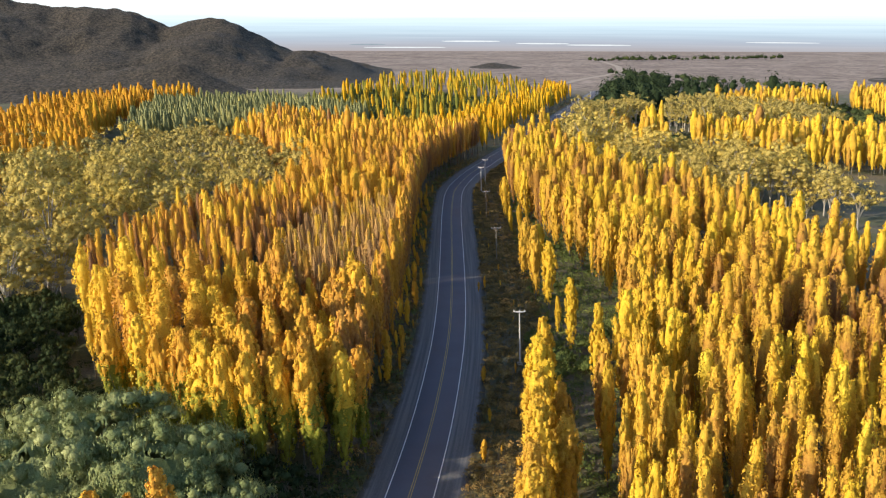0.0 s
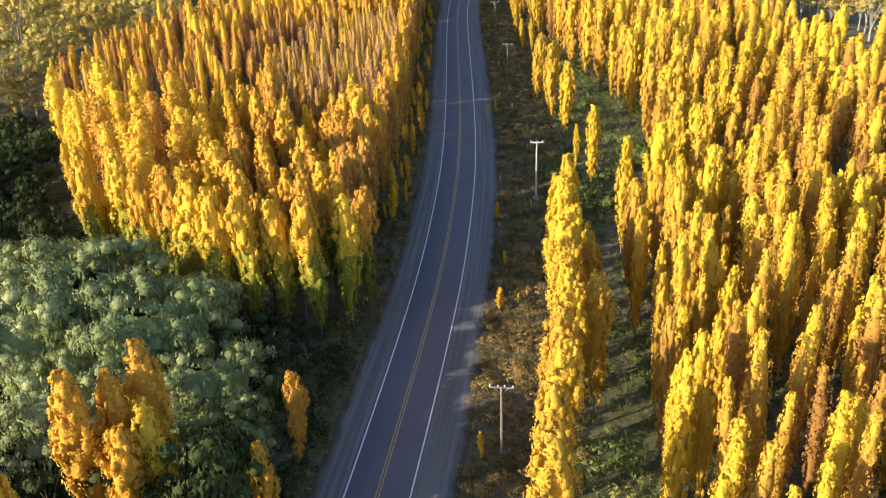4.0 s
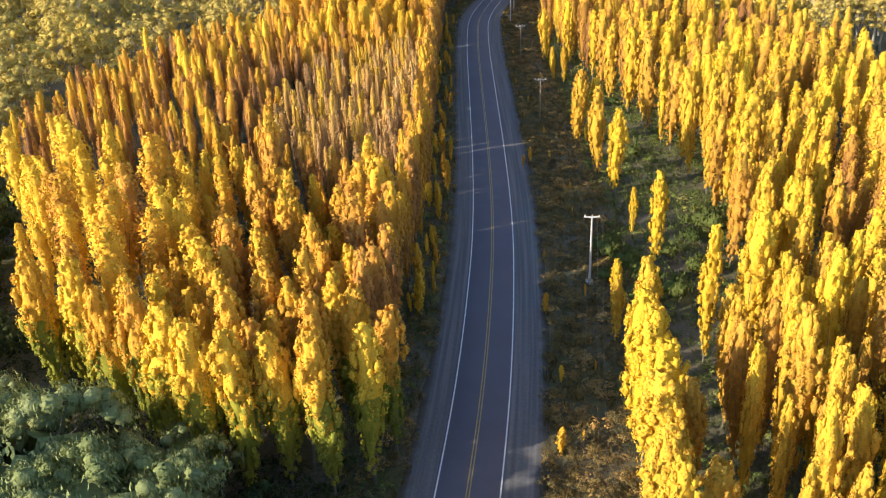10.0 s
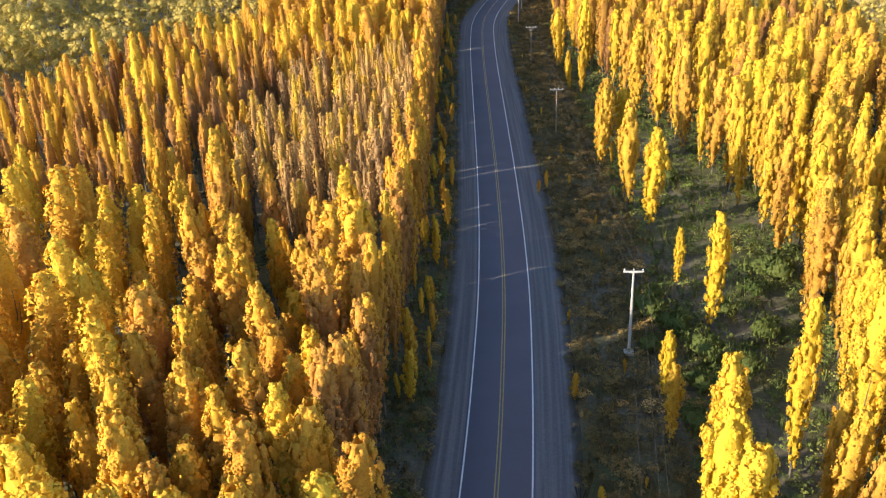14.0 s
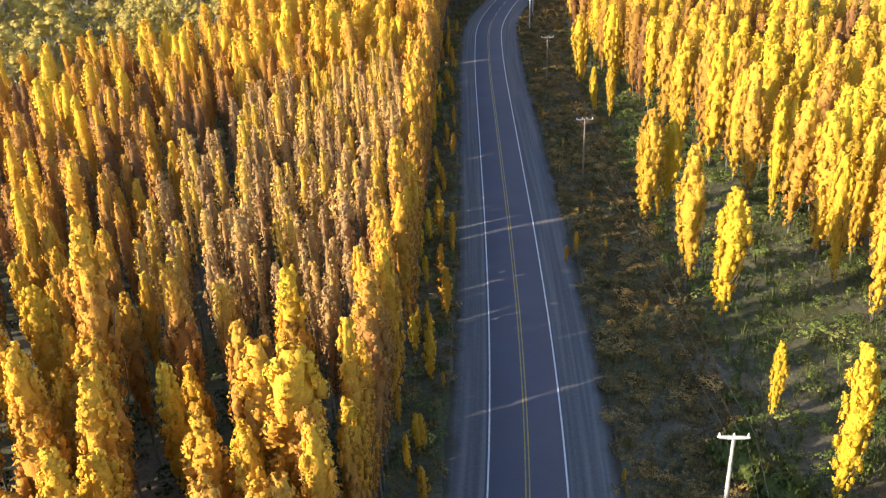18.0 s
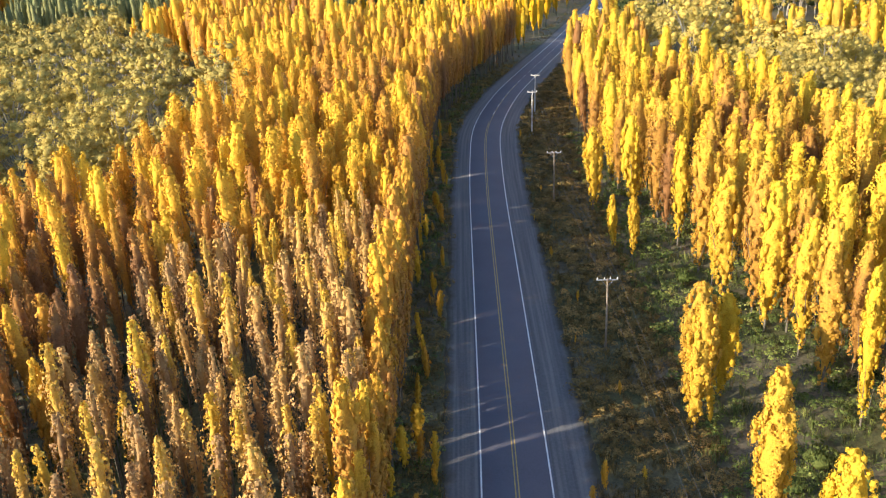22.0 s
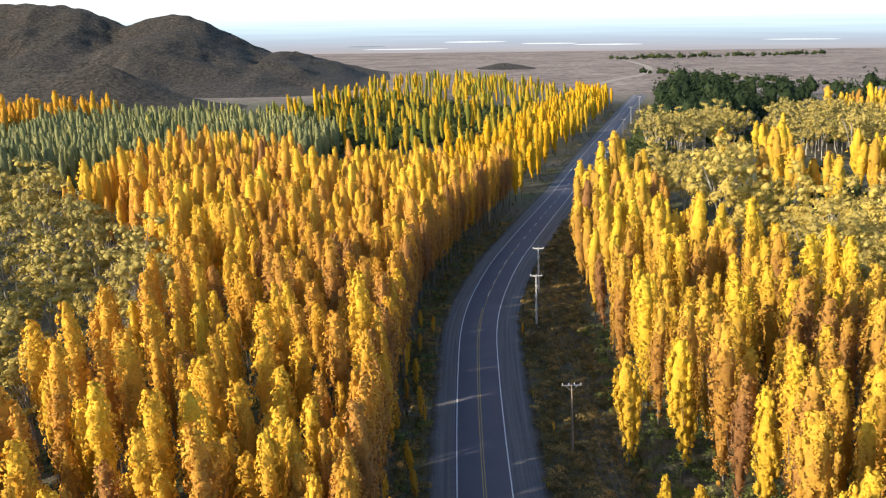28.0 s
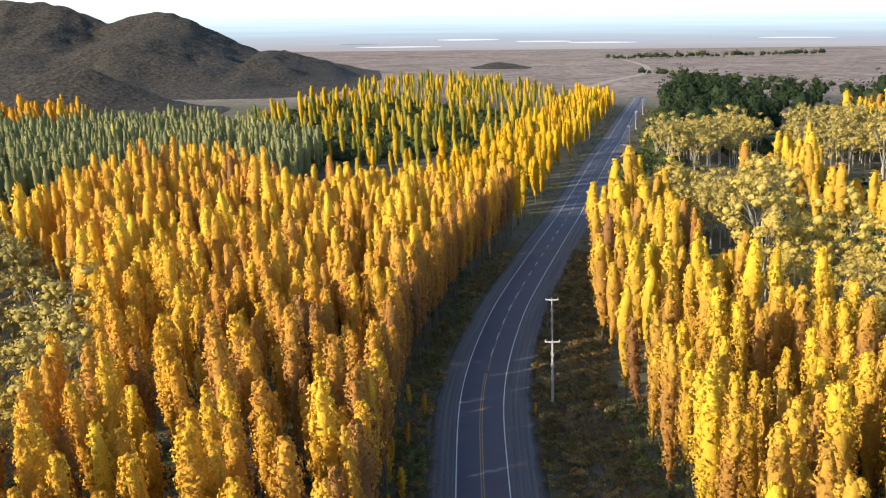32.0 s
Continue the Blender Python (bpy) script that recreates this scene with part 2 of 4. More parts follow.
def part(name, bm, mat, parent, label=""):
    """One mesh object under a thing."""
    if isinstance(bm, bmesh.types.BMesh):
        me = bpy.data.meshes.new(name)
        bm.to_mesh(me)
        bm.free()
        me.materials.append(mat)
    else:
        me = bm
    ob = new(name, me)
    ob.parent = parent
    return tagged(ob, label)


def tube(path, radii, sides=6, cap=True):
    """Rings along a path, joined by quads; returns verts and quads."""
    path = [Vector(p) for p in path]
    verts, quads = [], []
    for i, p in enumerate(path):
        d = (path[min(i + 1, len(path) - 1)] - path[max(i - 1, 0)]).normalized()
        a = d.orthogonal().normalized()
        b = d.cross(a)
        for k in range(sides):
            w = 2 * math.pi * k / sides
            verts.append(p + (a * math.cos(w) + b * math.sin(w)) * radii[i])
    for i in range(len(path) - 1):
        for k in range(sides):
            j = (k + 1) % sides
            quads.append((i * sides + k, i * sides + j, (i + 1) * sides + j, (i + 1) * sides + k))
    return np.array([tuple(v) for v in verts]), np.array(quads)


def joined(pieces):
    """Stack (verts, faces) or (verts, faces, normals) pieces of the same face size."""
    vs, fs, ns, n = [], [], [], 0
    for piece in pieces:
        v, f = np.asarray(piece[0], float), np.asarray(piece[1], int)
        vs.append(v)
        fs.append(f + n)
        ns.append(piece[2] if len(piece) > 2 else np.zeros_like(v))
        n += len(v)
    return np.concatenate(vs), np.concatenate(fs), np.concatenate(ns)


def unit(a):
    return a / (np.linalg.norm(a, axis=-1, keepdims=True) + 1e-9)


SOFT = 0.82      # how far the leaves of a tuft share its roundness


def leaf_quads(centres, outward, size, rng, spread=0.8, slim=0.62, upright=0.0):
    """A small four-cornered leaf spray at every place, facing more or less outward."""
    n = len(centres)
    nor = unit(outward + rng.normal(0, spread, (n, 3)))
    nor *= np.where((nor * outward).sum(1) < 0, -1.0, 1.0)[:, None]
    ref = rng.normal(0, 1, (n, 3)) * (1 - upright) + np.array([0, 0, 1.0]) * upright * 2
    u = unit(np.cross(nor, np.cross(ref, nor)))
    v = np.cross(nor, u)
    s = (size * rng.uniform(0.65, 1.35, n))[:, None]
    bend = nor * s * rng.uniform(-0.15, 0.3, n)[:, None]
    q = np.stack([centres - u * s * 0.5, centres + v * s * slim * 0.5 + bend, centres + u * s * 0.5, centres - v * s * slim * 0.5 + bend], 1)
    face = unit(unit(outward) * SOFT + nor * (1 - SOFT))
    return q.reshape(-1, 3), np.arange(4 * n).reshape(n, 4), np.repeat(face, 4, 0)


def as_triangles(v, f, *more):
    f = np.asarray(f)
    return (v, np.concatenate([f[:, [0, 1, 2]], f[:, [0, 2, 3]]]), *more)


def leaf_triangles(centres, outward, size, rng, spread=0.8, upright=0.0):
    """The same with three corners each."""
    v, f, face = leaf_quads(centres, outward, size, rng, spread, 1.0, upright)
    q = v.reshape(-1, 4, 3)
    far = q[:, 2] - q[:, 0]
    q = np.stack([q[:, 1] - far * 0.3, q[:, 3] - far * 0.3, q[:, 2] + far * 0.1], 1)
    return q.reshape(-1, 3), np.arange(3 * len(f)).reshape(-1, 3), np.repeat(face[::4], 3, 0)


def cores(centres, rho, rng, tall=0.8, sides=6, lat=(-1.2, -0.5, 0.25, 0.95, 1.45)):
    """A low rounded leafy core inside each tuft, of quads with their own smooth shape."""
    ang, n = np.arange(sides) * 2 * math.pi / sides, len(lat) * sides
    ball = np.concatenate([np.c_[np.cos(t) * np.cos(ang + 0.5 * i), np.cos(t) * np.sin(ang + 0.5 * i), np.full(sides, np.sin(t) * tall)] for i, t in enumerate(lat)])
    q = np.array([(i * sides + k, i * sides + (k + 1) % sides, (i + 1) * sides + (k + 1) % sides, (i + 1) * sides + k) for i in range(len(lat) - 1) for k in range(sides)])
    v = centres[:, None, :] + ball[None] * rho[:, None, None] * rng.uniform(0.84, 1.14, (len(centres), n, 1))
    return v.reshape(-1, 3), (q[None] + np.arange(len(centres))[:, None, None] * n).reshape(-1, 4)


def lumped(centres, outward, rho, per, size, rng, slim=0.8, spread=0.4, tall=1.6, triangles=True, bias=0.75, lie=(0.78, 1.06)):
    """Rounded tufts of leaves: leaves lie on the outer side of a small upright ball round each centre."""
    c, o, r = np.repeat(centres, per, 0), unit(np.repeat(outward, per, 0)), np.repeat(rho, per)[:, None]
    d = unit(unit(rng.normal(0, 1, c.shape)) + o * bias + np.array([0, 0, 0.15]))
    at = c + d * r * rng.uniform(*lie, (len(c), 1)) * np.array([1, 1, tall])
    way = unit(d / np.array([1, 1, tall])) + o * 0.25
    if triangles:
        return leaf_triangles(at, way, size, rng, spread, 0.2)
    return leaf_quads(at, way, size, rng, spread, slim, 0.2)


PROFILE_U = [0.0, 0.10, 0.25, 0.42, 0.58, 0.72, 0.83, 0.91, 0.965, 1.0]
PROFILE_R = [0.24, 0.46, 0.72, 0.92, 1.0, 0.93, 0.76, 0.53, 0.32, 0.10]


def poplar(seed, height=20.0, radius=1.35, lobes=56, per=26, size=0.29, foot=0.12, limbs=4, light=False, high=1.25, fill=0.60, body=(8, 12), sprays=(160, 0.40)):
    """A columnar poplar 20 m high: (trunk verts, faces), (crown verts, faces, normals). A blunt spindle made of upright rounded lobes over a
    leafy body, thinning to bare stems below. light: of triangles alone, for trees in great numbers."""
    rng = np.random.default_rng(seed)
    lean = rng.normal(0, 0.010, 2) * height
    z0 = foot * height
    crown_h = height - z0
    ph, sides_ = rng.uniform(0, 6.28, 4), int(rng.integers(2, 4))

    def radius_at(u, ang):
        r = np.interp(u, PROFILE_U, PROFILE_R) * radius
        return r * (1 + 0.16 * np.sin(sides_ * ang + ph[0] + 2.2 * u) + 0.10 * np.sin(11.0 * u + ph[1] + 2 * ang) + 0.07 * np.sin(25 * u + ph[2] - 3 * ang))

    def axis(u):
        return lean[0] * u + 0.14 * radius * np.sin(5 * u + ph[3]), lean[1] * u + 0.14 * radius * np.cos(4 * u + ph[2])

    u = np.r_[(np.arange(lobes) + rng.uniform(0, 1, lobes)) / lobes, 0.965, 0.985]
    u = u ** (1 / high) * 0.965
    a = np.arange(len(u)) * 2.399 + rng.uniform(-0.7, 0.7, len(u))
    full = radius_at(u, a)
    rho = np.clip(2.55 / math.sqrt(lobes) * full, 0.20, 0.62) * rng.uniform(0.75, 1.25, len(u))
    r = np.clip(full * rng.uniform(0.90, 1.05, len(u)) - rho * 0.95, 0, None)
    ax, ay = axis(u)
    cen = np.c_[ax + r * np.cos(a), ay + r * np.sin(a), z0 + u * crown_h]
    out = np.c_[np.cos(a), np.sin(a), 0.25 + 5.0 * np.clip(u - 0.80, 0, 1)]
    crown = lumped(cen, out, rho, per, size, rng, 0.8, 0.30, 1.8, light, lie=(0.78, 1.0))
    if not light:
        crown = joined([cores(cen, rho * 0.68, rng, 1.8, 5, (-1.0, 0.0, 0.8, 1.4)), crown])
    under, large = sprays                        # larger sprays close behind the small ones
    ub, ab = rng.beta(high, 1.0, under) * 0.97, rng.uniform(0, 2 * math.pi, under)
    rb = np.clip(radius_at(ub, ab) * rng.uniform(0.70, 0.92, under), 0, None)
    bx, by = axis(ub)
    at, way = np.c_[bx + rb * np.cos(ab), by + rb * np.sin(ab), z0 + ub * crown_h], np.c_[np.cos(ab), np.sin(ab), 0.15 + 4.0 * np.clip(ub - 0.82, 0, 1)]
    span = large * (0.45 + 0.55 * np.interp(ub, PROFILE_U, PROFILE_R))
    crown = joined([crown, leaf_triangles(at, way, span, rng, 0.4, 0.35) if light else leaf_quads(at, way, span, rng, 0.4, 0.75, 0.35)])
    sides, rings = body
    cv = []
    for i, w in enumerate(np.linspace(0.06, 0.965, rings + 1)):
        bx, by = axis(w)
        ang = (np.arange(sides) + 0.5 * (i % 2)) * 2 * math.pi / sides
        rr = radius_at(w, ang) * fill * rng.uniform(0.80, 1.12, sides) * min(1.0, 0.45 + 1.4 * w)
        cv.append(np.c_[bx + rr * np.cos(ang), by + rr * np.sin(ang), z0 + w * crown_h + rng.uniform(-0.25, 0.25, sides) * (i < rings)])
    cf = np.array([(i * sides + k, i * sides + (k + 1) % sides, (i + 1) * sides + (k + 1) % sides, (i + 1) * sides + k) for i in range(rings) for k in range(sides)])
    core = (np.concatenate(cv), cf)
    core = as_triangles(*core) if light else core
    crown = joined([core, crown])
    stems = [tube([(0, 0, -0.4), (*axis(0.2), height * 0.25), (*axis(0.6), height * 0.6), (*axis(0.9), height * 0.9)],
                  [height * 0.008, height * 0.0065, height * 0.004, 0.03], 3 if light else 6)]
    for k in range(limbs):                       # upright limbs close to the stem
        w, u0 = rng.uniform(0, 6.28), rng.uniform(-0.02, 0.4)
        u1 = u0 + rng.uniform(0.15, 0.32)
        r1 = np.interp(u1, PROFILE_U, PROFILE_R) * radius * 0.98
        p0, p1 = axis(u0), axis(u1)
        stems.append(tube([(*p0, z0 + u0 * crown_h), (p0[0] + r1 * 0.7 * math.cos(w), p0[1] + r1 * 0.7 * math.sin(w), z0 + (u0 * 0.6 + u1 * 0.4) * crown_h),
                           (p1[0] + r1 * math.cos(w), p1[1] + r1 * math.sin(w), z0 + u1 * crown_h)], [0.07, 0.05, 0.02], 3 if light else 4))
    wood = joined(stems)[:2]
    return (as_triangles(*wood) if light else wood), crown, len(core[1])


LEAN = -0.048    # trees and poles of the valley stand bent a little by the prevailing wind


def stand(name, places, seed, mats, templates, height, tone, label, category="trees", spread=0.12, wide=(0.8, 1.2), vary=0.16, sink=0.0, girth=None, drop=0.0):
    """Many trees in one mesh: what nobody could count. drop: how far the lower tone sinks: browned, fallen leaves and
    painted shade together.
    """
    rng = np.random.default_rng(seed)
    vs, fs, ms, ts, ns, n = [], [], [], [], [], 0
    hs = height(places) if callable(height) else np.full(len(places), height)
    tn = tone(places) if callable(tone) else np.full(len(places), tone)
    for (x, y), h, t in zip(places, hs, tn):
        pick = templates[rng.integers(len(templates))]
        (tv, tf), (cv, cf, cn) = pick[:2]
        inner = pick[2] if len(pick) > 2 else 0
        k = h * rng.normal(1.0, spread) / 20.0
        w = k * rng.uniform(*wide) * (girth(y) if girth else 1.0)
        a = rng.uniform(0, 2 * math.pi)
        c, s = math.cos(a), math.sin(a)
        tilt = rng.normal(0, 0.014, 2) + (LEAN, 0.0)
        v = np.concatenate([tv, cv])
        out = np.empty_like(v)
        out[:, 0] = x + w * (c * v[:, 0] - s * v[:, 1]) + tilt[0] * v[:, 2] * k
        out[:, 1] = y + w * (s * v[:, 0] + c * v[:, 1]) + tilt[1] * v[:, 2] * k
        out[:, 2] = ground_z(y) - sink + k * v[:, 2]
        vs.append(out)
        ns.append(np.concatenate([np.zeros_like(tv), cn @ np.array([[c, s, 0], [-s, c, 0], [0, 0, 1.0]])]))
        fs.append(np.concatenate([tf, cf + len(tv)]) + n)
        ms.append(np.r_[np.ones(len(tf)), np.zeros(inner), np.zeros(len(cf) - inner)])
        # below this height the tone holds leaf loss and neighbours' shade alike
        dull_below = rng.uniform(0.78, 0.95)
        ts.append(t + rng.normal(0, vary) - drop * np.clip((dull_below - v[:, 2] / 20.0) / 0.13, 0, 1))
        n += len(v)
    me = mesh_of(name, np.concatenate(vs), np.concatenate(fs), mats, np.concatenate(ms), {"tone": np.concatenate(ts)}, normals=np.concatenate(ns))
    return tagged(new(name, me), label, category, "", "stuff")

# ---- ground, road, distance ----
def ground_material():
    m, nt, bs = material("forest_floor")
    big, small = noise_fac(nt, 0.05, 5), noise_fac(nt, 1.6, 6, 0.8)
    soil = ramp(nt, small, [(0.32, (0.06, 0.052, 0.034)), (0.5, (0.13, 0.112, 0.072)), (0.7, (0.22, 0.185, 0.12))])
    grass = ramp(nt, small, [(0.32, (0.04, 0.045, 0.018)), (0.7, (0.14, 0.14, 0.05))])
    near = mixed(nt, ramp(nt, big, [(0.42, (0, 0, 0)), (0.58, (1, 1, 1))]), soil, grass)
    far_n = noise_fac(nt, 0.012, 10, 0.8)
    far = ramp(nt, far_n, [(0.35, (0.17, 0.125, 0.10)), (0.5, (0.29, 0.22, 0.18)), (0.65, (0.40, 0.32, 0.26))])
    speck = noise_fac(nt, 0.11, 5, 0.75)
    far = mixed(nt, 0.8, far, ramp(nt, speck, [(0.42, (0.42, 0.40, 0.36)), (0.52, (1.0, 1.0, 1.0)), (0.65, (1.12, 1.10, 1.05))]), "MULTIPLY")
    co = nt.nodes.new("ShaderNodeTexCoord")
    sep = nt.nodes.new("ShaderNodeSeparateXYZ")
    nt.links.new(co.outputs["Object"], sep.inputs[0])
    mr = nt.nodes.new("ShaderNodeMapRange")
    mr.inputs["From Min"].default_value, mr.inputs["From Max"].default_value = 880, 1050
    nt.links.new(sep.outputs["Y"], mr.inputs["Value"])
    nt.links.new(mixed(nt, mr.outputs[0], near, far), bs.inputs["Base Color"])
    bs.inputs["Roughness"].default_value = 0.95
    bump(nt, bs, small, 0.6, 0.15)
    return m


def sheet(name, xs, ys, height, mat, label, category, dz=0.0):
    gx, gy = np.meshgrid(xs, ys)
    z = height(gx, gy) + dz
    nx, ny = len(xs), len(ys)
    idx = np.arange(nx * ny).reshape(ny, nx)
    q = np.stack([idx[:-1, :-1], idx[:-1, 1:], idx[1:, 1:], idx[1:, :-1]], -1).reshape(-1, 4)
    me = mesh_of(name, np.c_[gx.ravel(), gy.ravel(), z.ravel()], q, [mat], smooth=True)
    return tagged(new(name, me), label, category, "", "structure")


def fbm(x, y, scale, octaves=5, seed=0.0):
    out = np.zeros(np.shape(x))
    flat = out.ravel()
    for i, (a, b) in enumerate(zip(np.ravel(x), np.ravel(y))):
        flat[i] = noise.fractal(Vector((a * scale + seed, b * scale, seed)), 1.0, 2.0, octaves)
    return flat.reshape(np.shape(x))


def ground_height(x, y):
    return ground_z(y) - 0.030 * np.clip(y - 2300, 0, 4000)


gxs = np.unique(np.r_[np.linspace(-4800, -400, 12), np.linspace(-400, 500, 60), np.linspace(500, 4800, 12)])
gys = np.unique(np.r_[np.linspace(-1500, -100, 8), np.linspace(-100, 1200, 110), np.linspace(1200, 4900, 40)])
sheet("ground", gxs, gys, ground_height, ground_material(), "valley floor of dry undergrowth and brown steppe", "ground")


def strip(name, offs, y0, y1, lift, mat, label="", parent=None, kind="structure", step=2.0, category="road", wobble=0.0):
    """A ribbon that follows the road's line at the given offsets."""
    rng = np.random.default_rng(len(name))
    ys = np.arange(y0, y1 + 0.01, step)
    slope = np.gradient(road_x(ys), ys)
    k = 1 / np.sqrt(1 + slope ** 2)
    rows = []
    for j, o in enumerate(offs):
        w = rng.normal(0, wobble, len(ys)) if j in (0, len(offs) - 1) and wobble else 0
        rows.append(np.c_[road_x(ys) + (o + w) * k, ys - (o + w) * slope * k, ground_z(ys) + lift[j]])
    v = np.concatenate(rows)
    n = len(ys)
    across = np.repeat(np.asarray(offs, float), n)
    q = [(j * n + i, (j + 1) * n + i, (j + 1) * n + i + 1, j * n + i + 1) for j in range(len(offs) - 1) for i in range(n - 1)]
    me = mesh_of(name, v, np.array(q), [mat], None, {"across": across}, True)
    ob = new(name, me)
    if parent:
        ob.parent = parent
        return tagged(ob, label)
    return tagged(ob, label, category, "", kind)


def asphalt_material():
    m, nt, bs = material("asphalt")
    grain, patch = noise_fac(nt, 6.0, 6, 0.75), noise_fac(nt, 0.12, 4)
    a = ramp(nt, grain, [(0.3, (0.080, 0.080, 0.104)), (0.7, (0.120, 0.118, 0.150))])
    nt.links.new(mixed(nt, ramp(nt, patch, [(0.35, (0.0, 0, 0)), (0.7, (0.5, 0.5, 0.5))]), a, (0.135, 0.132, 0.165)), bs.inputs["Base Color"])
    bs.inputs["Roughness"].default_value = 0.8
    bump(nt, bs, grain, 0.25, 0.01)
    return m


M_ASPHALT = asphalt_material()


def gravel_material():
    """Gravel swept into streaks along the road, thinning out into the soil at its edge."""
    m, nt, bs = material("gravel")
    at = nt.nodes.new("ShaderNodeAttribute")
    at.attribute_name = "across"
    co = nt.nodes.new("ShaderNodeTexCoord")
    sep = nt.nodes.new("ShaderNodeSeparateXYZ")
    nt.links.new(co.outputs["Object"], sep.inputs[0])
    com = nt.nodes.new("ShaderNodeCombineXYZ")
    nt.links.new(at.outputs["Fac"], com.inputs[0])
    nt.links.new(sep.outputs["Y"], com.inputs[1])
    mp = nt.nodes.new("ShaderNodeMapping")
    mp.inputs["Scale"].default_value = (2.2, 0.03, 1.0)
    nt.links.new(com.outputs[0], mp.inputs["Vector"])
    streak = nt.nodes.new("ShaderNodeTexNoise")
    streak.inputs["Scale"].default_value, streak.inputs["Detail"].default_value = 1.0, 4.0
    nt.links.new(mp.outputs[0], streak.inputs["Vector"])
    grain, patch = noise_fac(nt, 3.0, 5, 0.8), noise_fac(nt, 0.35, 5, 0.7)
    a = ramp(nt, streak.outputs["Fac"], [(0.33, (0.085, 0.088, 0.100)), (0.5, (0.130, 0.132, 0.142)), (0.66, (0.205, 0.202, 0.205))])
    b = mixed(nt, 0.35, a, ramp(nt, grain, [(0.3, (0.06, 0.06, 0.066)), (0.7, (0.22, 0.215, 0.21))]))
    size = nt.nodes.new("ShaderNodeMath")
    size.operation = "ABSOLUTE"
    shifted = nt.nodes.new("ShaderNodeMath")
    shifted.operation = "SUBTRACT"
    nt.links.new(at.outputs["Fac"], shifted.inputs[0])
    shifted.inputs[1].default_value = 0.45          # the shoulder is wider on the right
    nt.links.new(shifted.outputs[0], size.inputs[0])
    edge = nt.nodes.new("ShaderNodeMath")
    edge.operation = "MULTIPLY_ADD"
    nt.links.new(patch, edge.inputs[0])
    edge.inputs[1].default_value = 2.2
    nt.links.new(size.outputs[0], edge.inputs[2])
    fade = nt.nodes.new("ShaderNodeMapRange")
    fade.inputs["From Min"].default_value, fade.inputs["From Max"].default_value = 7.5, 8.5
    nt.links.new(edge.outputs[0], fade.inputs["Value"])
    nt.links.new(mixed(nt, fade.outputs[0], b, (0.065, 0.058, 0.038)), bs.inputs["Base Color"])
    bs.inputs["Roughness"].default_value = 0.95
    bump(nt, bs, grain, 0.5, 0.04)
    return m


M_GRAVEL = gravel_material()
M_WHITE = plain("white_paint", (0.62, 0.62, 0.60), (0.8, 0.8, 0.78), 1.5, 0.6, 0.05, 0.002)
M_YELLOW = plain("yellow_paint", (0.36, 0.25, 0.06), (0.50, 0.36, 0.10), 1.5, 0.6, 0.05, 0.002)
strip("gravel_shoulder", [-7.2, -6.0, -4.8, -3.4, 3.4, 4.8, 6.4, 8.2], -160, 990, [0.012, 0.04, 0.07, 0.09, 0.09, 0.07, 0.04, 0.012], M_GRAVEL, "packed grey gravel shoulders beside the asphalt", category="shoulder", wobble=0.10)
road = strip("road", [-3.65, -3.55, 0, 3.55, 3.65], -160, 990, [0.06, 0.13, 0.18, 0.13, 0.06], M_ASPHALT, "dark two-lane asphalt road with painted lines")
for o, h in ((-3.35, 0.137), (3.35, 0.137)):
    strip("edge_line", [o - 0.08, o + 0.08], -150, 980, [h + 0.003, h + 0.003], M_WHITE, "solid white edge line", road)
for o in (-0.16, 0.16):
    strip("centre_line", [o - 0.06, o + 0.06], -150, 345, [0.182, 0.182], M_YELLOW, "worn yellow centre line", road)
strip("centre_line", [0.10, 0.22], 345, 395, [0.182, 0.182], M_YELLOW, "worn yellow centre line", road)
for y in np.arange(352, 960, 9.0):
    strip("lane_dash", [-0.06, 0.06], y, y + 4.0, [0.184, 0.184], M_WHITE, "", road)


def track(points, half):
    """A dirt track over the plain, through the given turns."""
    pts = np.array(points, float)
    t = np.linspace(0, len(pts) - 1, 60)
    line = np.c_[np.interp(t, np.arange(len(pts)), pts[:, 0]), np.interp(t, np.arange(len(pts)), pts[:, 1])]
    for _ in range(3):
        line[1:-1] = (line[:-2] + line[1:-1] * 2 + line[2:]) / 4
    d = np.gradient(line, axis=0)
    nor = np.c_[-d[:, 1], d[:, 0]] / np.linalg.norm(d, axis=1)[:, None] * half
    z = ground_height(line[:, 0], line[:, 1]) + 0.25
    v = np.concatenate([np.c_[line - nor, z], np.c_[line + nor, z]])
    q = np.array([(i, i + 1, 61 + i, 60 + i) for i in range(59)])
    tagged(new("dirt_track", mesh_of("dirt_track", v, q, [plain("pale_dirt", (0.30, 0.24, 0.19), (0.46, 0.38, 0.31), 0.2, 0.95)])), "pale dirt track winding over the steppe", "track", "", "structure")


track([(139, 1087), (171, 1179), (203, 1254), (244, 1326), (280, 1428), (305, 1576), (312, 1743), (305, 1893)], 5.0)


# hills
def hill_material():
    m, nt, bs = material("hillside_scrub")
    big, small = noise_fac(nt, 0.012, 6), noise_fac(nt, 0.30, 6, 0.8)
    a = ramp(nt, small, [(0.40, (0.012, 0.011, 0.008)), (0.5, (0.050, 0.040, 0.028)), (0.62, (0.17, 0.135, 0.095))])
    b = ramp(nt, small, [(0.40, (0.014, 0.012, 0.009)), (0.60, (0.095, 0.076, 0.054))])
    nt.links.new(mixed(nt, big, a, b), bs.inputs["Base Color"])
    bs.inputs["Roughness"].default_value = 0.95
    bump(nt, bs, small, 1.0, 3.0)
    return m


M_HILL = hill_material()


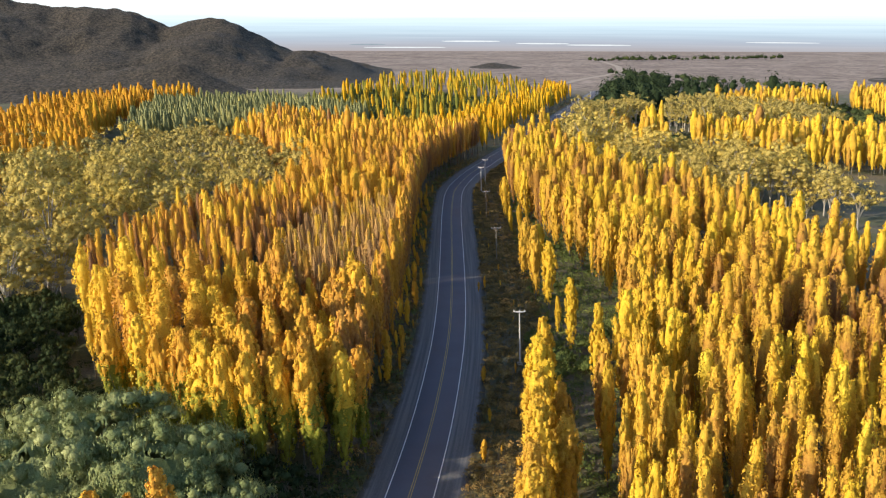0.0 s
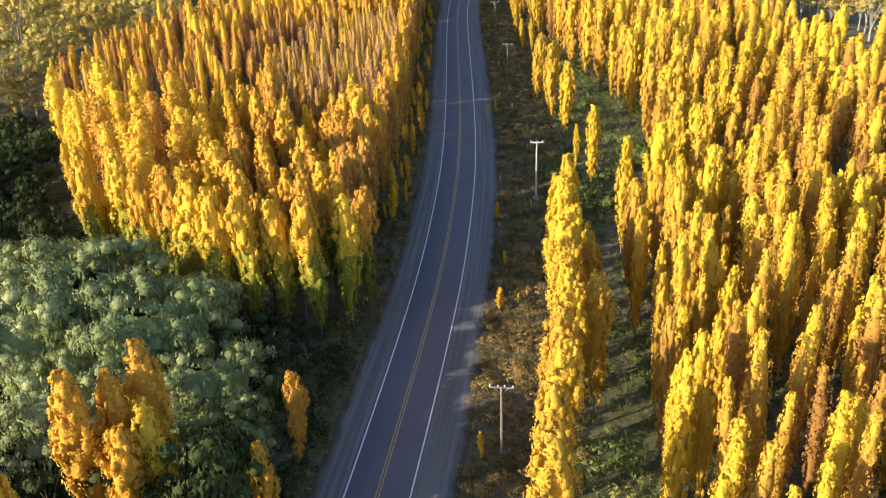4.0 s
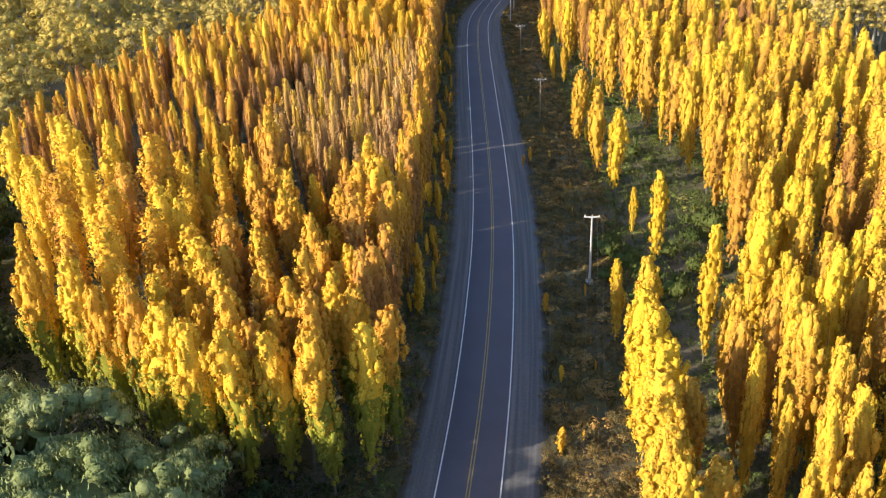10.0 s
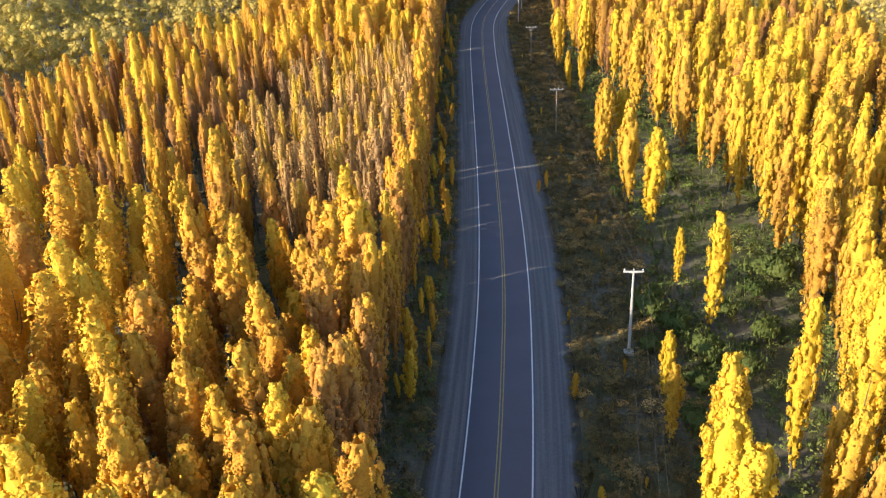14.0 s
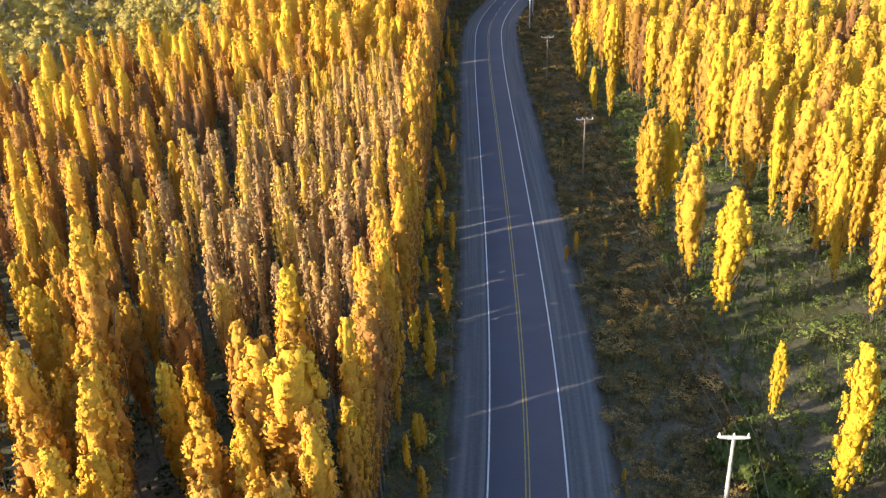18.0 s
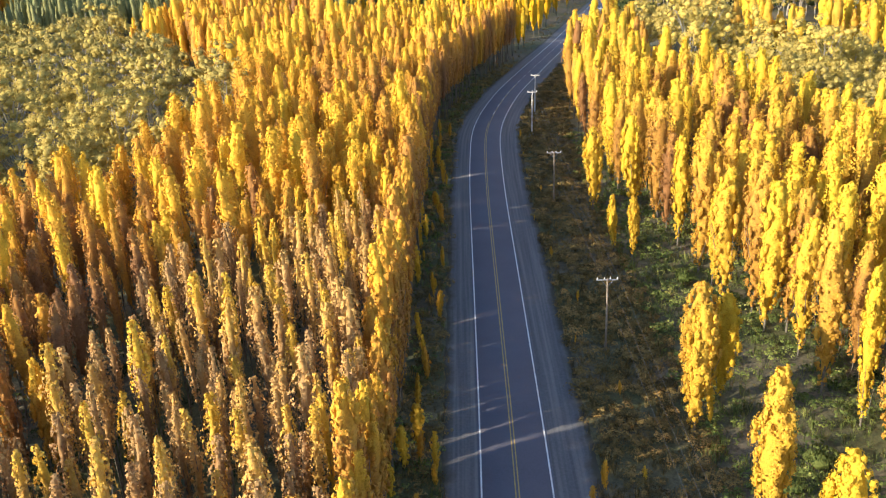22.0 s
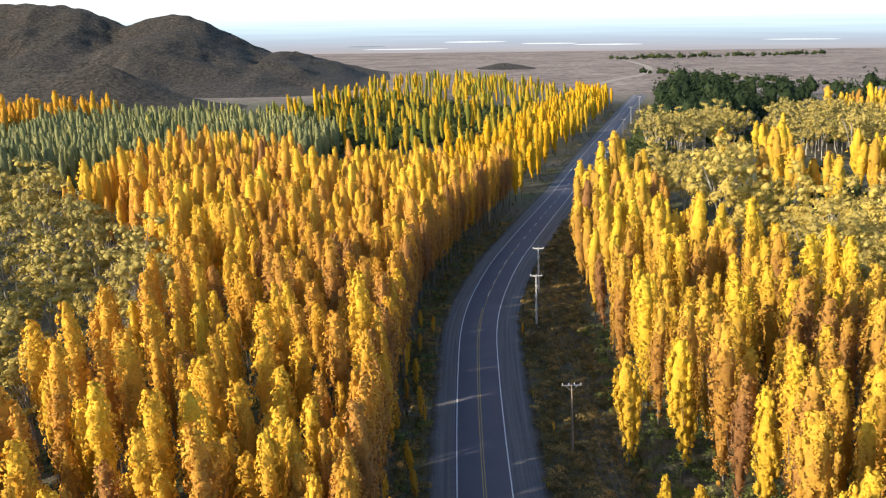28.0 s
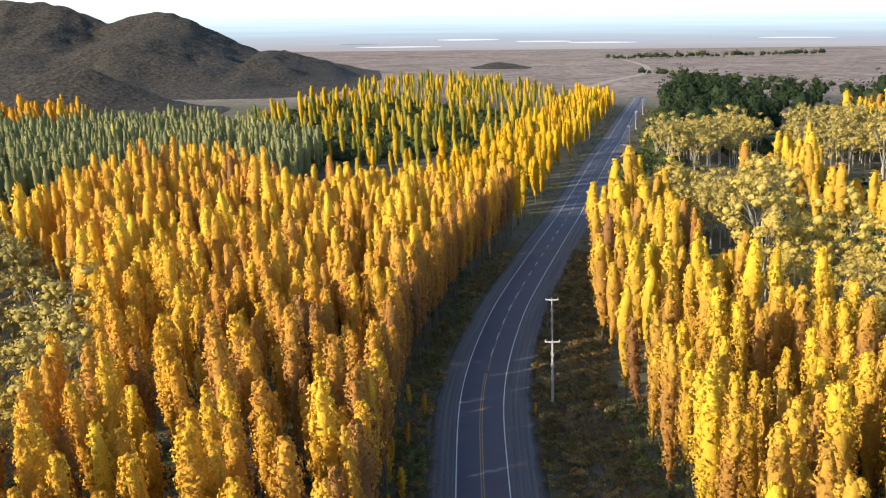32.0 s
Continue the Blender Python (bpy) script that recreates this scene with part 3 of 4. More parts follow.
def ridge(name, x0, x1, y0, y1, nx, ny, crest, label, relief=0.12):
    """A hill: a crest height along x, falling to both sides, broken by gullies."""
    xs, ys = np.linspace(x0, x1, nx), np.linspace(y0, y1, ny)
    gx, gy = np.meshgrid(xs, ys)
    mid = (y0 + y1) / 2
    u = np.clip(1 - np.abs(gy - mid) / ((y1 - y0) / 2), 0, 1)
    top = np.interp(gx, [c[0] for c in crest], [c[1] for c in crest])
    n1, n2 = fbm(gx, gy, 0.009, 5, 3.1), fbm(gx, gy, 0.04, 4, 7.7)
    z = top * (u ** 1.15) * (1 + relief * n1 * (1 - u * 0.8)) + (n2 * 2.6 + n1 * 6.0) * np.minimum(u * 3, 1) * np.minimum(top / 30, 1)
    z = np.maximum(z, -3) + ground_z(gy) - 1.0
    idx = np.arange(nx * ny).reshape(ny, nx)
    q = np.stack([idx[:-1, :-1], idx[:-1, 1:], idx[1:, 1:], idx[1:, :-1]], -1).reshape(-1, 4)
    me = mesh_of(name, np.c_[gx.ravel(), gy.ravel(), z.ravel()], q, [M_HILL], smooth=True)
    return tagged(new(name, me), label, "hill", "", "structure")


ridge("hill", -1100, -60, 1000, 1600, 240, 130,
      [(-1100, 128), (-700, 118), (-560, 105), (-523, 99), (-484, 92), (-451, 86), (-418, 78), (-388, 71), (-374, 75), (-361, 77), (-330, 82), (-307, 81), (-294, 75), (-264, 57), (-238, 46), (-211, 38), (-194, 43), (-181, 41), (-151, 27), (-124, 16), (-97, 4), (-60, 0)],
      "dark scrub-covered rocky hill with a rounded summit", 0.30)
ridge("foothill", -700, -140, 780, 960, 90, 34, [(-700, 26), (-420, 25), (-327, 25), (-297, 26), (-267, 29), (-257, 31), (-246, 30), (-222, 23), (-201, 15), (-181, 7), (-150, 0)], "low dark foothill in front of the larger hill")
ridge("hill", 560, 1300, 950, 1300, 80, 40, [(560, 0), (640, 20), (720, 34), (900, 60), (1300, 70)], "reddish rocky slope at the edge of the plain")
ridge("hill", 40, 140, 1500, 1600, 30, 12, [(40, 0), (70, 7), (90, 10), (110, 7), (140, 0)], "small stony knoll on the plain")


def backdrop_material():
    """The far plain, its haze painted into a glowing colour, down to its pale strips."""
    m, nt, bs = material("painted_haze_glow")
    co = nt.nodes.new("ShaderNodeTexCoord")
    sep = nt.nodes.new("ShaderNodeSeparateXYZ")
    nt.links.new(co.outputs["Object"], sep.inputs[0])
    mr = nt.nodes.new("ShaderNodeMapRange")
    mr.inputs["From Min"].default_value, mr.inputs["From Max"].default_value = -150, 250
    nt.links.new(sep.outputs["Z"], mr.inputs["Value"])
    # haze painted in by height: brown, then blue, then near white
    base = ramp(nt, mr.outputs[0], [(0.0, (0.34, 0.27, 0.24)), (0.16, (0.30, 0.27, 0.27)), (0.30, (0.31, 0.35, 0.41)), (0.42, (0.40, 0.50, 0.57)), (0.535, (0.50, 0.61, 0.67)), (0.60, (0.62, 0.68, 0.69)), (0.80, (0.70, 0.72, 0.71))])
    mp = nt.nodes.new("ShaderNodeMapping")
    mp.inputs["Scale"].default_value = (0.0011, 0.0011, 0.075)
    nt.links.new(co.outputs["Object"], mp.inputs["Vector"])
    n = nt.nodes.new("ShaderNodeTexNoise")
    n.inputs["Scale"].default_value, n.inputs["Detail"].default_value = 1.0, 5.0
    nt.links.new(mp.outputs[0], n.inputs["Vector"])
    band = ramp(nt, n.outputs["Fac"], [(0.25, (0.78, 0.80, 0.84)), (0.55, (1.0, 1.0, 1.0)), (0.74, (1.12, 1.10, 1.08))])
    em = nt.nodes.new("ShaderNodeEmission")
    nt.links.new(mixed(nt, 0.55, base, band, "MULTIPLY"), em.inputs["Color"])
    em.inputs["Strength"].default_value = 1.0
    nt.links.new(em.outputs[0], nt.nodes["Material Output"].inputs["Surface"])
    return m


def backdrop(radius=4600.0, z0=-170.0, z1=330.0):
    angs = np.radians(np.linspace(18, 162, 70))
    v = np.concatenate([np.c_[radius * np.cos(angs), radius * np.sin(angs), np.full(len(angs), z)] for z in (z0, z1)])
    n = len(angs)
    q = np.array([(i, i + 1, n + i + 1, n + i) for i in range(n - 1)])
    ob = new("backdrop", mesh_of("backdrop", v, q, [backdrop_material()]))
    return tagged(ob, "glowing backdrop painted with a hazed blue plain and pale sky", "distance", "", "structure")


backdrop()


def far_strip(az, width_deg, z, tall, bright, name, label):
    """A pale or dark strip of far plain land, its light painted as glow."""
    m, nt, bs = material(name + "_glow")
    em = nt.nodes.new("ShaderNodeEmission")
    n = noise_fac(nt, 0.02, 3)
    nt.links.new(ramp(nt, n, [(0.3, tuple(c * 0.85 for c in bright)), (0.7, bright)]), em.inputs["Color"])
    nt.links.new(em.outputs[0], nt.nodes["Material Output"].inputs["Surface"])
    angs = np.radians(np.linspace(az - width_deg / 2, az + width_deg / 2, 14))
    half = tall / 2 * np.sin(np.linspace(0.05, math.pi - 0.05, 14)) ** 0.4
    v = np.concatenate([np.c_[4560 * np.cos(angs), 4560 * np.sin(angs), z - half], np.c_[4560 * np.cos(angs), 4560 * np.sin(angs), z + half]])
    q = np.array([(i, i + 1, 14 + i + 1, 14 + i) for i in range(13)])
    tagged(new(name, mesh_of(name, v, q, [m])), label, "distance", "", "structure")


# self-glowing strips in hazed colours, just in front of the backdrop
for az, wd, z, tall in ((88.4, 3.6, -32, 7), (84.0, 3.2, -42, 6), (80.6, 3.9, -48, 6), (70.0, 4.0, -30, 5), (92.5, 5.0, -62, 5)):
    far_strip(az, wd, z, tall, (0.58, 0.62, 0.64), "pale_field", "pale glowing strip of land on the distant plain")
far_strip(94.8, 2.2, -48, 6, (0.22, 0.27, 0.31), "dark_wood", "dark wood on the distant plain, drawn as a glowing strip")

# ---- poplar plantations ----
MIDDLE = [poplar(s, lobes=48, per=26, size=0.27, limbs=2, radius=r, light=True, high=1.2, foot=0.05, body=(6, 10), sprays=(170, 0.40)) for s, r in ((11, 1.65), (12, 1.85), (13, 1.5), (14, 1.95), (15, 1.75), (16, 1.8))]
THIN = [poplar(s, lobes=36, per=13, size=0.26, limbs=4, radius=r, light=True, high=1.3, foot=0.42, fill=0.45, body=(5, 7), sprays=(90, 0.32)) for s, r in ((31, 1.05), (32, 1.2), (33, 0.95))]
INSIDE = [poplar(s, lobes=32, per=20, size=0.27, limbs=3, radius=r, light=True, high=1.3, foot=0.36, body=(6, 7), sprays=(90, 0.36)) for s, r in ((61, 1.45), (62, 1.6), (63, 1.3), (64, 1.7), (65, 1.5))]
FAR = [poplar(s, lobes=12, per=5, size=0.62, limbs=0, radius=r, light=True, high=1.6, fill=0.80, body=(5, 6), sprays=(22, 0.75)) for s, r in ((21, 1.35), (22, 1.55), (23, 1.45), (24, 1.3))]

LEFT_A = [(-3, 94), (-24, 92), (-46, 112), (-58, 130), (-73, 166), (-72, 200), (-58, 238), (-48, 258), (-42, 290), (-40, 312), (-48, 335), (-62, 362), (-80, 395), (-99, 402), (-98, 480), (-84, 522), (-62, 500), (-42, 450), (-28, 458), (38, 458), (20, 400), (0, 330), (-4, 230), (-5, 150)]
BARE = [(-30, 160), (-20, 146), (-1, 144), (0, 222), (-10, 234), (-30, 210)]
RIGHT_A = [(24, 30), (29, 84), (31, 118), (39, 128), (46, 160), (43, 195), (41, 225), (37, 248), (34, 262), (30, 300), (33, 345), (33, 385), (58, 400), (60, 350), (78, 297), (98, 255), (96, 222), (112, 182), (112, 30)]
OUTER = [poplar(s, lobes=26, per=10, size=0.44, limbs=0, radius=r, light=True, high=1.5, fill=0.76, body=(6, 8), sprays=(60, 0.55)) for s, r in ((51, 1.5), (52, 1.75), (53, 1.6), (54, 1.8))]
DENSE = [poplar(s, lobes=46, per=24, size=0.27, limbs=2, radius=r, light=True, high=1.4, foot=0.26, body=(6, 9), sprays=(150, 0.40)) for s, r in ((41, 1.5), (42, 1.7), (43, 1.35), (44, 1.75), (45, 1.55))]
INNER = [(-80, 154), (-14, 147), (0, 140), (4, 232), (-80, 248)]
left_spots = scatter(LEFT_A, 4.5, 5, turn=0.3, clear=13.6)
left_spots = left_spots[~inside(INNER, left_spots[:, 0], left_spots[:, 1])]
inner_spots = scatter(LEFT_A, 3.6, 16, turn=0.3, clear=13.2)
inner_spots = inner_spots[inside(INNER, inner_spots[:, 0], inner_spots[:, 1]) & ~inside(BARE, inner_spots[:, 0], inner_spots[:, 1])]
bare_spots = scatter(BARE, 2.8, 15, turn=0.3, clear=13.0)
hem_rng = np.random.default_rng(29)
hem_y = np.arange(101, 452, 2.3)
hem = np.c_[road_x(hem_y) - 11.6 - np.abs(hem_rng.normal(0, 0.7, len(hem_y))), hem_y + hem_rng.normal(0, 0.5, len(hem_y))]
right_spots, tight = scatter(RIGHT_A, 5.4, 6, turn=0.15), scatter(RIGHT_A, 4.5, 26, turn=0.15)
right_spots = np.concatenate([tight[tight[:, 1] < 128], right_spots[right_spots[:, 1] >= 128]])


def nearest(p, count):
    """The trees that stand nearest the road along the stretch that is passed low, apart from the rest."""
    far = np.abs(p[:, 0] - road_x(p[:, 1])) + 0.22 * np.abs(p[:, 1] - 150)
    order = np.argsort(far)
    return p[order[:count]], p[order[count:]]


left_near, left_rest = nearest(left_spots, 60)
inner_near, inner_rest = nearest(inner_spots, 30)
hem_near, hem_rest = nearest(hem, 60)
right_near, right_rest = nearest(right_spots, 90)


def broad(y):
    """The older trees at the near end of the plantation are broader."""
    return float(np.interp(y, [120, 150, 228, 255], [1.22, 1.05, 1.0, 1.0]))


def slimmer(y):
    """Those of the right-hand plantation are slimmer at its near end."""
    return float(np.interp(y, [70, 115, 150], [0.70, 0.82, 1.0]))


def younger(y):
    return float(np.interp(y, [145, 185, 235], [0.74, 0.84, 1.0]))


def patchy(low, high, sx, sy):
    return lambda p: low + (high - low) * (0.5 + 0.5 * np.sin(p[:, 1] / sy + np.cos(p[:, 0] / 13.0)) * np.cos(p[:, 0] / sx))


def lively_ones(p, share):
    return np.random.default_rng(len(p)).uniform(0, 1, len(p)) < share


def autumn(p, low, share):
    """Mostly browned trees with a share of bright ones among them."""
    return np.where(lively_ones(p, share), 0.80, low + 0.10 * np.sin(p[:, 1] / 14.0) * np.cos(p[:, 0] / 11.0))


away = left_rest[:, 1] > 345
for spots, kinds, seed in ((left_rest[~away], DENSE, 1), (left_rest[away], OUTER, 21)):
    stand("poplar_plantation", spots, seed, [M_GOLD, M_BARK], kinds, 19.0, lambda p: patchy(0.54, 0.84, 17.0, 31.0)(p) + 0.16 * (p[:, 1] < 150), "golden autumn poplars planted in dense rows", spread=0.12, wide=(0.85, 1.15), girth=broad, drop=0.14)
stand("poplar_plantation", inner_rest, 12, [M_GOLD, M_BARK], INSIDE, lambda p: 17.4 + 2.4 * lively_ones(p, 0.22), lambda p: autumn(p, 0.37, 0.22), "browned autumn poplars with brighter ones among them", wide=(0.75, 1.05), spread=0.05, girth=younger, drop=0.22)
stand("poplar_plantation", hem_rest, 27, [M_GOLD, M_BARK], DENSE, 18.6, 0.44, "orange autumn poplars in the row beside the road", wide=(0.8, 1.05), spread=0.08, drop=0.2)
stand("poplar_plantation", bare_spots, 2, [M_BLEACHED, M_BARK], THIN, lambda p: 16.4 + 1.8 * lively_ones(p, 0.3), lambda p: autumn(p, 0.55, 0.3) + 0.12 * lively_ones(p, 0.3), "half-bare tan poplars losing their leaves", wide=(0.75, 1.05), spread=0.06, drop=0.25)
stand("poplar_plantation", np.concatenate([scatter([(-13, 26), (-75, 26), (-80, -60), (-30, -60), (-18, 0)], 5.0, 17), scatter([(-17, 20), (-42, 20), (-42, 32), (-18, 28)], 4.2, 18)]), 13, [M_GOLD, M_BARK], OUTER, 22.0, 0.5, "golden poplars on the near side of the clearing")
away = (right_rest[:, 1] > 330) | (right_rest[:, 0] > 80)
for spots, kinds, seed in ((right_rest[~away], MIDDLE, 3), (right_rest[away], OUTER, 23)):
    stand("poplar_plantation", spots, seed, [M_BRIGHT, M_BARK], kinds, 19.5, patchy(0.40, 0.80, 23.0, 19.0), "bright yellow autumn poplars beside the road", spread=0.11, wide=(0.9, 1.2), girth=slimmer, drop=0.24)
far_left = scatter([(-38, 462), (-40, 560), (-52, 605), (-110, 700), (-106, 745), (-78, 941), (-44, 1160), (28, 1200), (120, 900), (128, 860), (38, 462)], 6.3, 7)
rn = np.random.default_rng(8)
edge = road_x(far_left[:, 1]) - far_left[:, 0]
thin = (edge < 45) | (rn.uniform(0, 1, len(far_left)) < 0.24)
stand("poplar_plantation", far_left[thin], 4, [M_MIXED, M_BARK], FAR, 15.0, lambda p: np.where(road_x(p[:, 1]) - p[:, 0] < 45, 0.75, 0.5), "far yellow and green poplars along the road", spread=0.18, wide=(1.1, 1.6))
silver = scatter([(-168, 462), (-105, 490), (-86, 530), (-62, 514), (-44, 500), (-42, 560), (-54, 605), (-129, 695), (-204, 664), (-190, 560)], 4.6, 9)
stand("poplar_plantation", silver, 5, [M_SILVER, M_BARK], FAR, 16.5, 0.5, "grey-green poplars still in leaf", wide=(1.0, 1.4))
orange = scatter([(-165, 310), (-255, 498), (-275, 622), (-255, 700), (-200, 740), (-185, 690), (-215, 600), (-190, 480), (-150, 380)], 5.2, 10)
stand("poplar_plantation", orange, 6, [M_ORANGE, M_BARK], FAR, 17.5, 0.55, "orange autumn poplars at the foot of the hill", spread=0.16, wide=(1.1, 1.6))
far_right = np.concatenate([scatter(p, 5.6, 11, 0.4) for p in (
    [(40, 395), (43, 435), (60, 470), (68, 446), (60, 395)], [(94, 472), (106, 502), (113, 474)], [(128, 520), (134, 558), (143, 535), (124, 476), (114, 480)], [(100, 440), (107, 464), (127, 440), (117, 424)],
    [(136, 470), (150, 492), (190, 470), (240, 440), (240, 360), (165, 385)], [(205, 655), (214, 684), (290, 770), (335, 740), (270, 640)], [(330, 700), (360, 780), (470, 760), (430, 600), (330, 560)])])
stand("poplar_plantation", far_right, 7, [M_BRIGHT, M_BARK], FAR, 16.5, 0.6, "yellow poplars in scattered groves on the valley floor", spread=0.2, wide=(1.2, 1.9))


# ---- single poplars ----
def tree(name, trunk, crown, inner, bark, leaf, label, group, lower=None, split=0.0, drop=0.0):
    """A tree thing: an Empty at its foot with a trunk and a crown; below split the crown takes the lower leaf."""
    root = tagged(new(name), label, "tree", group)
    part("trunk", mesh_of(name + "_trunk", trunk[0], trunk[1], [bark], smooth=True), None, root)
    cv, cf, cn = crown
    mats, fm = [leaf, lower or leaf], np.zeros(len(cf), int)
    if lower:
        zc = cv[cf].mean(1)[:, 2]
        fm = (zc < split + np.random.default_rng(3).normal(0, 1.6, len(cf))).astype(int)
    # browned lower leaves, with shade from neighbouring trees painted into the same tone
    tone_fall = -drop * np.clip((0.88 - cv[:, 2] / 20.0) / 0.14, 0, 1)
    part("crown", mesh_of(name + "_crown", cv, cf, mats, fm, {"tone_fall": tone_fall}, normals=cn), None, root)
    return root


def plant(protos, places, seed, height=19.5, spread=0.10, wide=(0.85, 1.15), girth=None):
    """Set copies of the prototypes at the places; the prototypes themselves stand at the first ones."""
    rng = np.random.default_rng(seed)
    first = []
    for i, place in enumerate(places):
        x, y = place[0], place[1]
        h = place[2] if len(place) > 2 else height * rng.normal(1.0, spread)
        k = h / 20.0
        w = k * rng.uniform(*wide) * (girth(y) if girth else 1.0)
        m = pose(x, y, ground_z(y), rng.normal(0, 0.8), math.degrees(LEAN) + rng.normal(0, 0.8)) @ pose(0, 0, 0, 0, 0, rng.uniform(0, 360)) @ Matrix.Diagonal((w, w, k, 1))
        if i < len(protos):
            first.append(m)
        else:
            copy_thing(protos[int(rng.integers(len(protos)))], m)
    for ob, m in zip(protos, first):
        ob.matrix_basis = m


gold_label = "tall slender poplar with golden autumn leaves"
bright_label = "tall slender poplar with bright yellow leaves"
plant([tree("poplar", *poplar(110 + s, radius=1.2 + 0.07 * s, lobes=60, per=24, size=0.22, foot=0.34, sprays=(220, 0.32)), M_BARK, M_BROWN_ONE, "slender poplar with browned orange autumn leaves", "poplars along the road", drop=0.25) for s in range(6)], inner_near, 48, 17.8, 0.06, (0.8, 1.08), younger)
plant([tree("poplar", *poplar(100 + s, radius=1.3 + 0.08 * s, lobes=70, per=26, size=0.22, foot=0.22, sprays=(260, 0.34)), M_BARK, M_GOLD_ONE, gold_label, "poplars along the road", drop=0.25) for s in range(6)], left_near, 41, 19.0, 0.11, (0.8, 1.1), broad)
plant([tree("poplar", *poplar(120 + s, radius=1.5 + 0.08 * s, lobes=74, per=26, size=0.22, foot=0.06, high=1.1, sprays=(280, 0.34)), M_BARK, M_BRIGHT_ONE, bright_label, "poplars along the road", drop=0.15) for s in range(6)], right_near, 42, 19.5, 0.10, (0.9, 1.2), slimmer)

plant([tree("poplar", *poplar(130 + s, radius=1.15 + 0.08 * s, lobes=66, per=24, size=0.22, foot=0.14, sprays=(240, 0.34)), M_BARK, M_BROWN_ONE, "slender poplar with orange leaves at the edge of the rows", "poplars along the road", drop=0.25) for s in range(5)], hem_near, 49, 18.6, 0.10, (0.8, 1.1))
# the front of the left plantation, still green below
front = [(-7, 93, 20), (-11, 91, 21), (-15.5, 92, 20), (-19, 90, 21), (-23, 91, 22), (-27, 94, 21), (-30, 97, 22), (-34, 99, 21), (-38, 103, 22), (-44, 105, 21), (-47, 110, 20), (-42, 108, 15),
         (-13, 97, 21), (-21, 96, 22), (-5, 98, 19), (-9, 100, 20)]
plant([tree("poplar", *poplar(140 + s, radius=1.95 + 0.13 * s, foot=0.08, lobes=90, per=30, size=0.22, sprays=(340, 0.36)), M_BARK, M_GOLD_ONE, "yellow poplar with green lower branches", "poplars at the plantation edge", M_YOUNG, 11.5) for s in range(4)], front, 43)
# the row beside the verge and the free-standing ones past it
row = [(22.2, 106, 21), (21.0, 101, 20), (20.4, 95, 21), (20.8, 90, 20), (19.6, 84, 21), (19.0, 78, 20), (18.4, 72, 21), (17.2, 66, 20), (16.0, 59, 21), (14.8, 52, 20), (13.6, 45, 20), (12.4, 38, 20),
       (22.8, 87, 18), (22.0, 74, 19), (23.4, 129, 9), (22.2, 121, 10), (30.5, 155, 9), (31.2, 142, 17), (26.9, 200, 15.5), (31.6, 207, 13.5), (29.4, 202, 5), (28.2, 205, 16), (28.0, 181, 19), (30.4, 173, 17), (27.6, 254, 9.5), (29.8, 250, 10.5),
       (26.7, 273, 16)]
row = [(x + 0.03 * h, y, h) for x, y, h in row]      # set so that the bent tops stand in line
plant([tree("poplar", *poplar(150 + s, radius=1.75 + 0.13 * s, foot=0.07, lobes=90, per=30, size=0.22, sprays=(340, 0.36)), M_BARK, M_BRIGHT_ONE, bright_label, "poplars beside the verge") for s in range(4)], row, 44, wide=(0.95, 1.2))
# those in the clearing on the near side
clearing = [(-21, 55, 22), (-23.2, 53.6, 20), (-25.5, 51, 22), (-19.6, 52, 18), (-22.0, 49.5, 17), (-26.5, 40, 20), (-29, 37, 18), (-9.8, 64.5, 12.5), (-10.8, 53, 12.5), (-24.2, 56.5, 16)]
plant([tree("poplar", *poplar(160 + s, radius=1.75 + 0.12 * s, foot=0.08, lobes=90, per=30, size=0.22, sprays=(340, 0.36)), M_BARK, M_GOLD_ONE, "poplar with deep yellow leaves standing free", "poplars in the clearing") for s in range(3)], clearing, 45)
# saplings on the verges
rs = np.random.default_rng(47)
saplings = [(14.1, 129, 3.4), (14.4, 112, 2.6), (15.2, 188, 2.6), (9.2, 66, 3.6), (12.9, 98, 3.8), (16.8, 191, 3.2), (-0.6, 184, 4.5), (-2.2, 194, 5), (0.3, 174, 6.5), (-1.4, 166, 5), (-0.6, 195, 3.5), (-3.6, 133, 9),
            (-1.2, 161, 6), (-3.4, 128, 7), (-3.3, 210, 6), (-1.8, 222, 4), (-2.6, 240, 6), (-1.6, 150, 4), (-3.0, 262, 7), (0.5, 290, 5)]
for y in np.linspace(128, 330, 46):
    saplings.append((float(road_x(y)) - rs.uniform(7.6, 12.2), y + rs.uniform(-2, 2), rs.uniform(1.6, 5.2)))
for y in np.linspace(100, 330, 16):
    saplings.append((float(road_x(y)) + rs.uniform(7.5, 15), y + rs.uniform(-4, 4), rs.uniform(0.9, 2.2)))
plant([tree("poplar_sapling", *poplar(170 + s, radius=2.5, lobes=30, per=10, size=0.9, foot=0.02, limbs=0, body=(6, 6), sprays=(60, 1.4)), M_BARK, M_GOLD_ONE, "young yellow poplar among the verge grasses", "saplings on the verge") for s in range(3)], saplings, 46, wide=(0.8, 1.2))


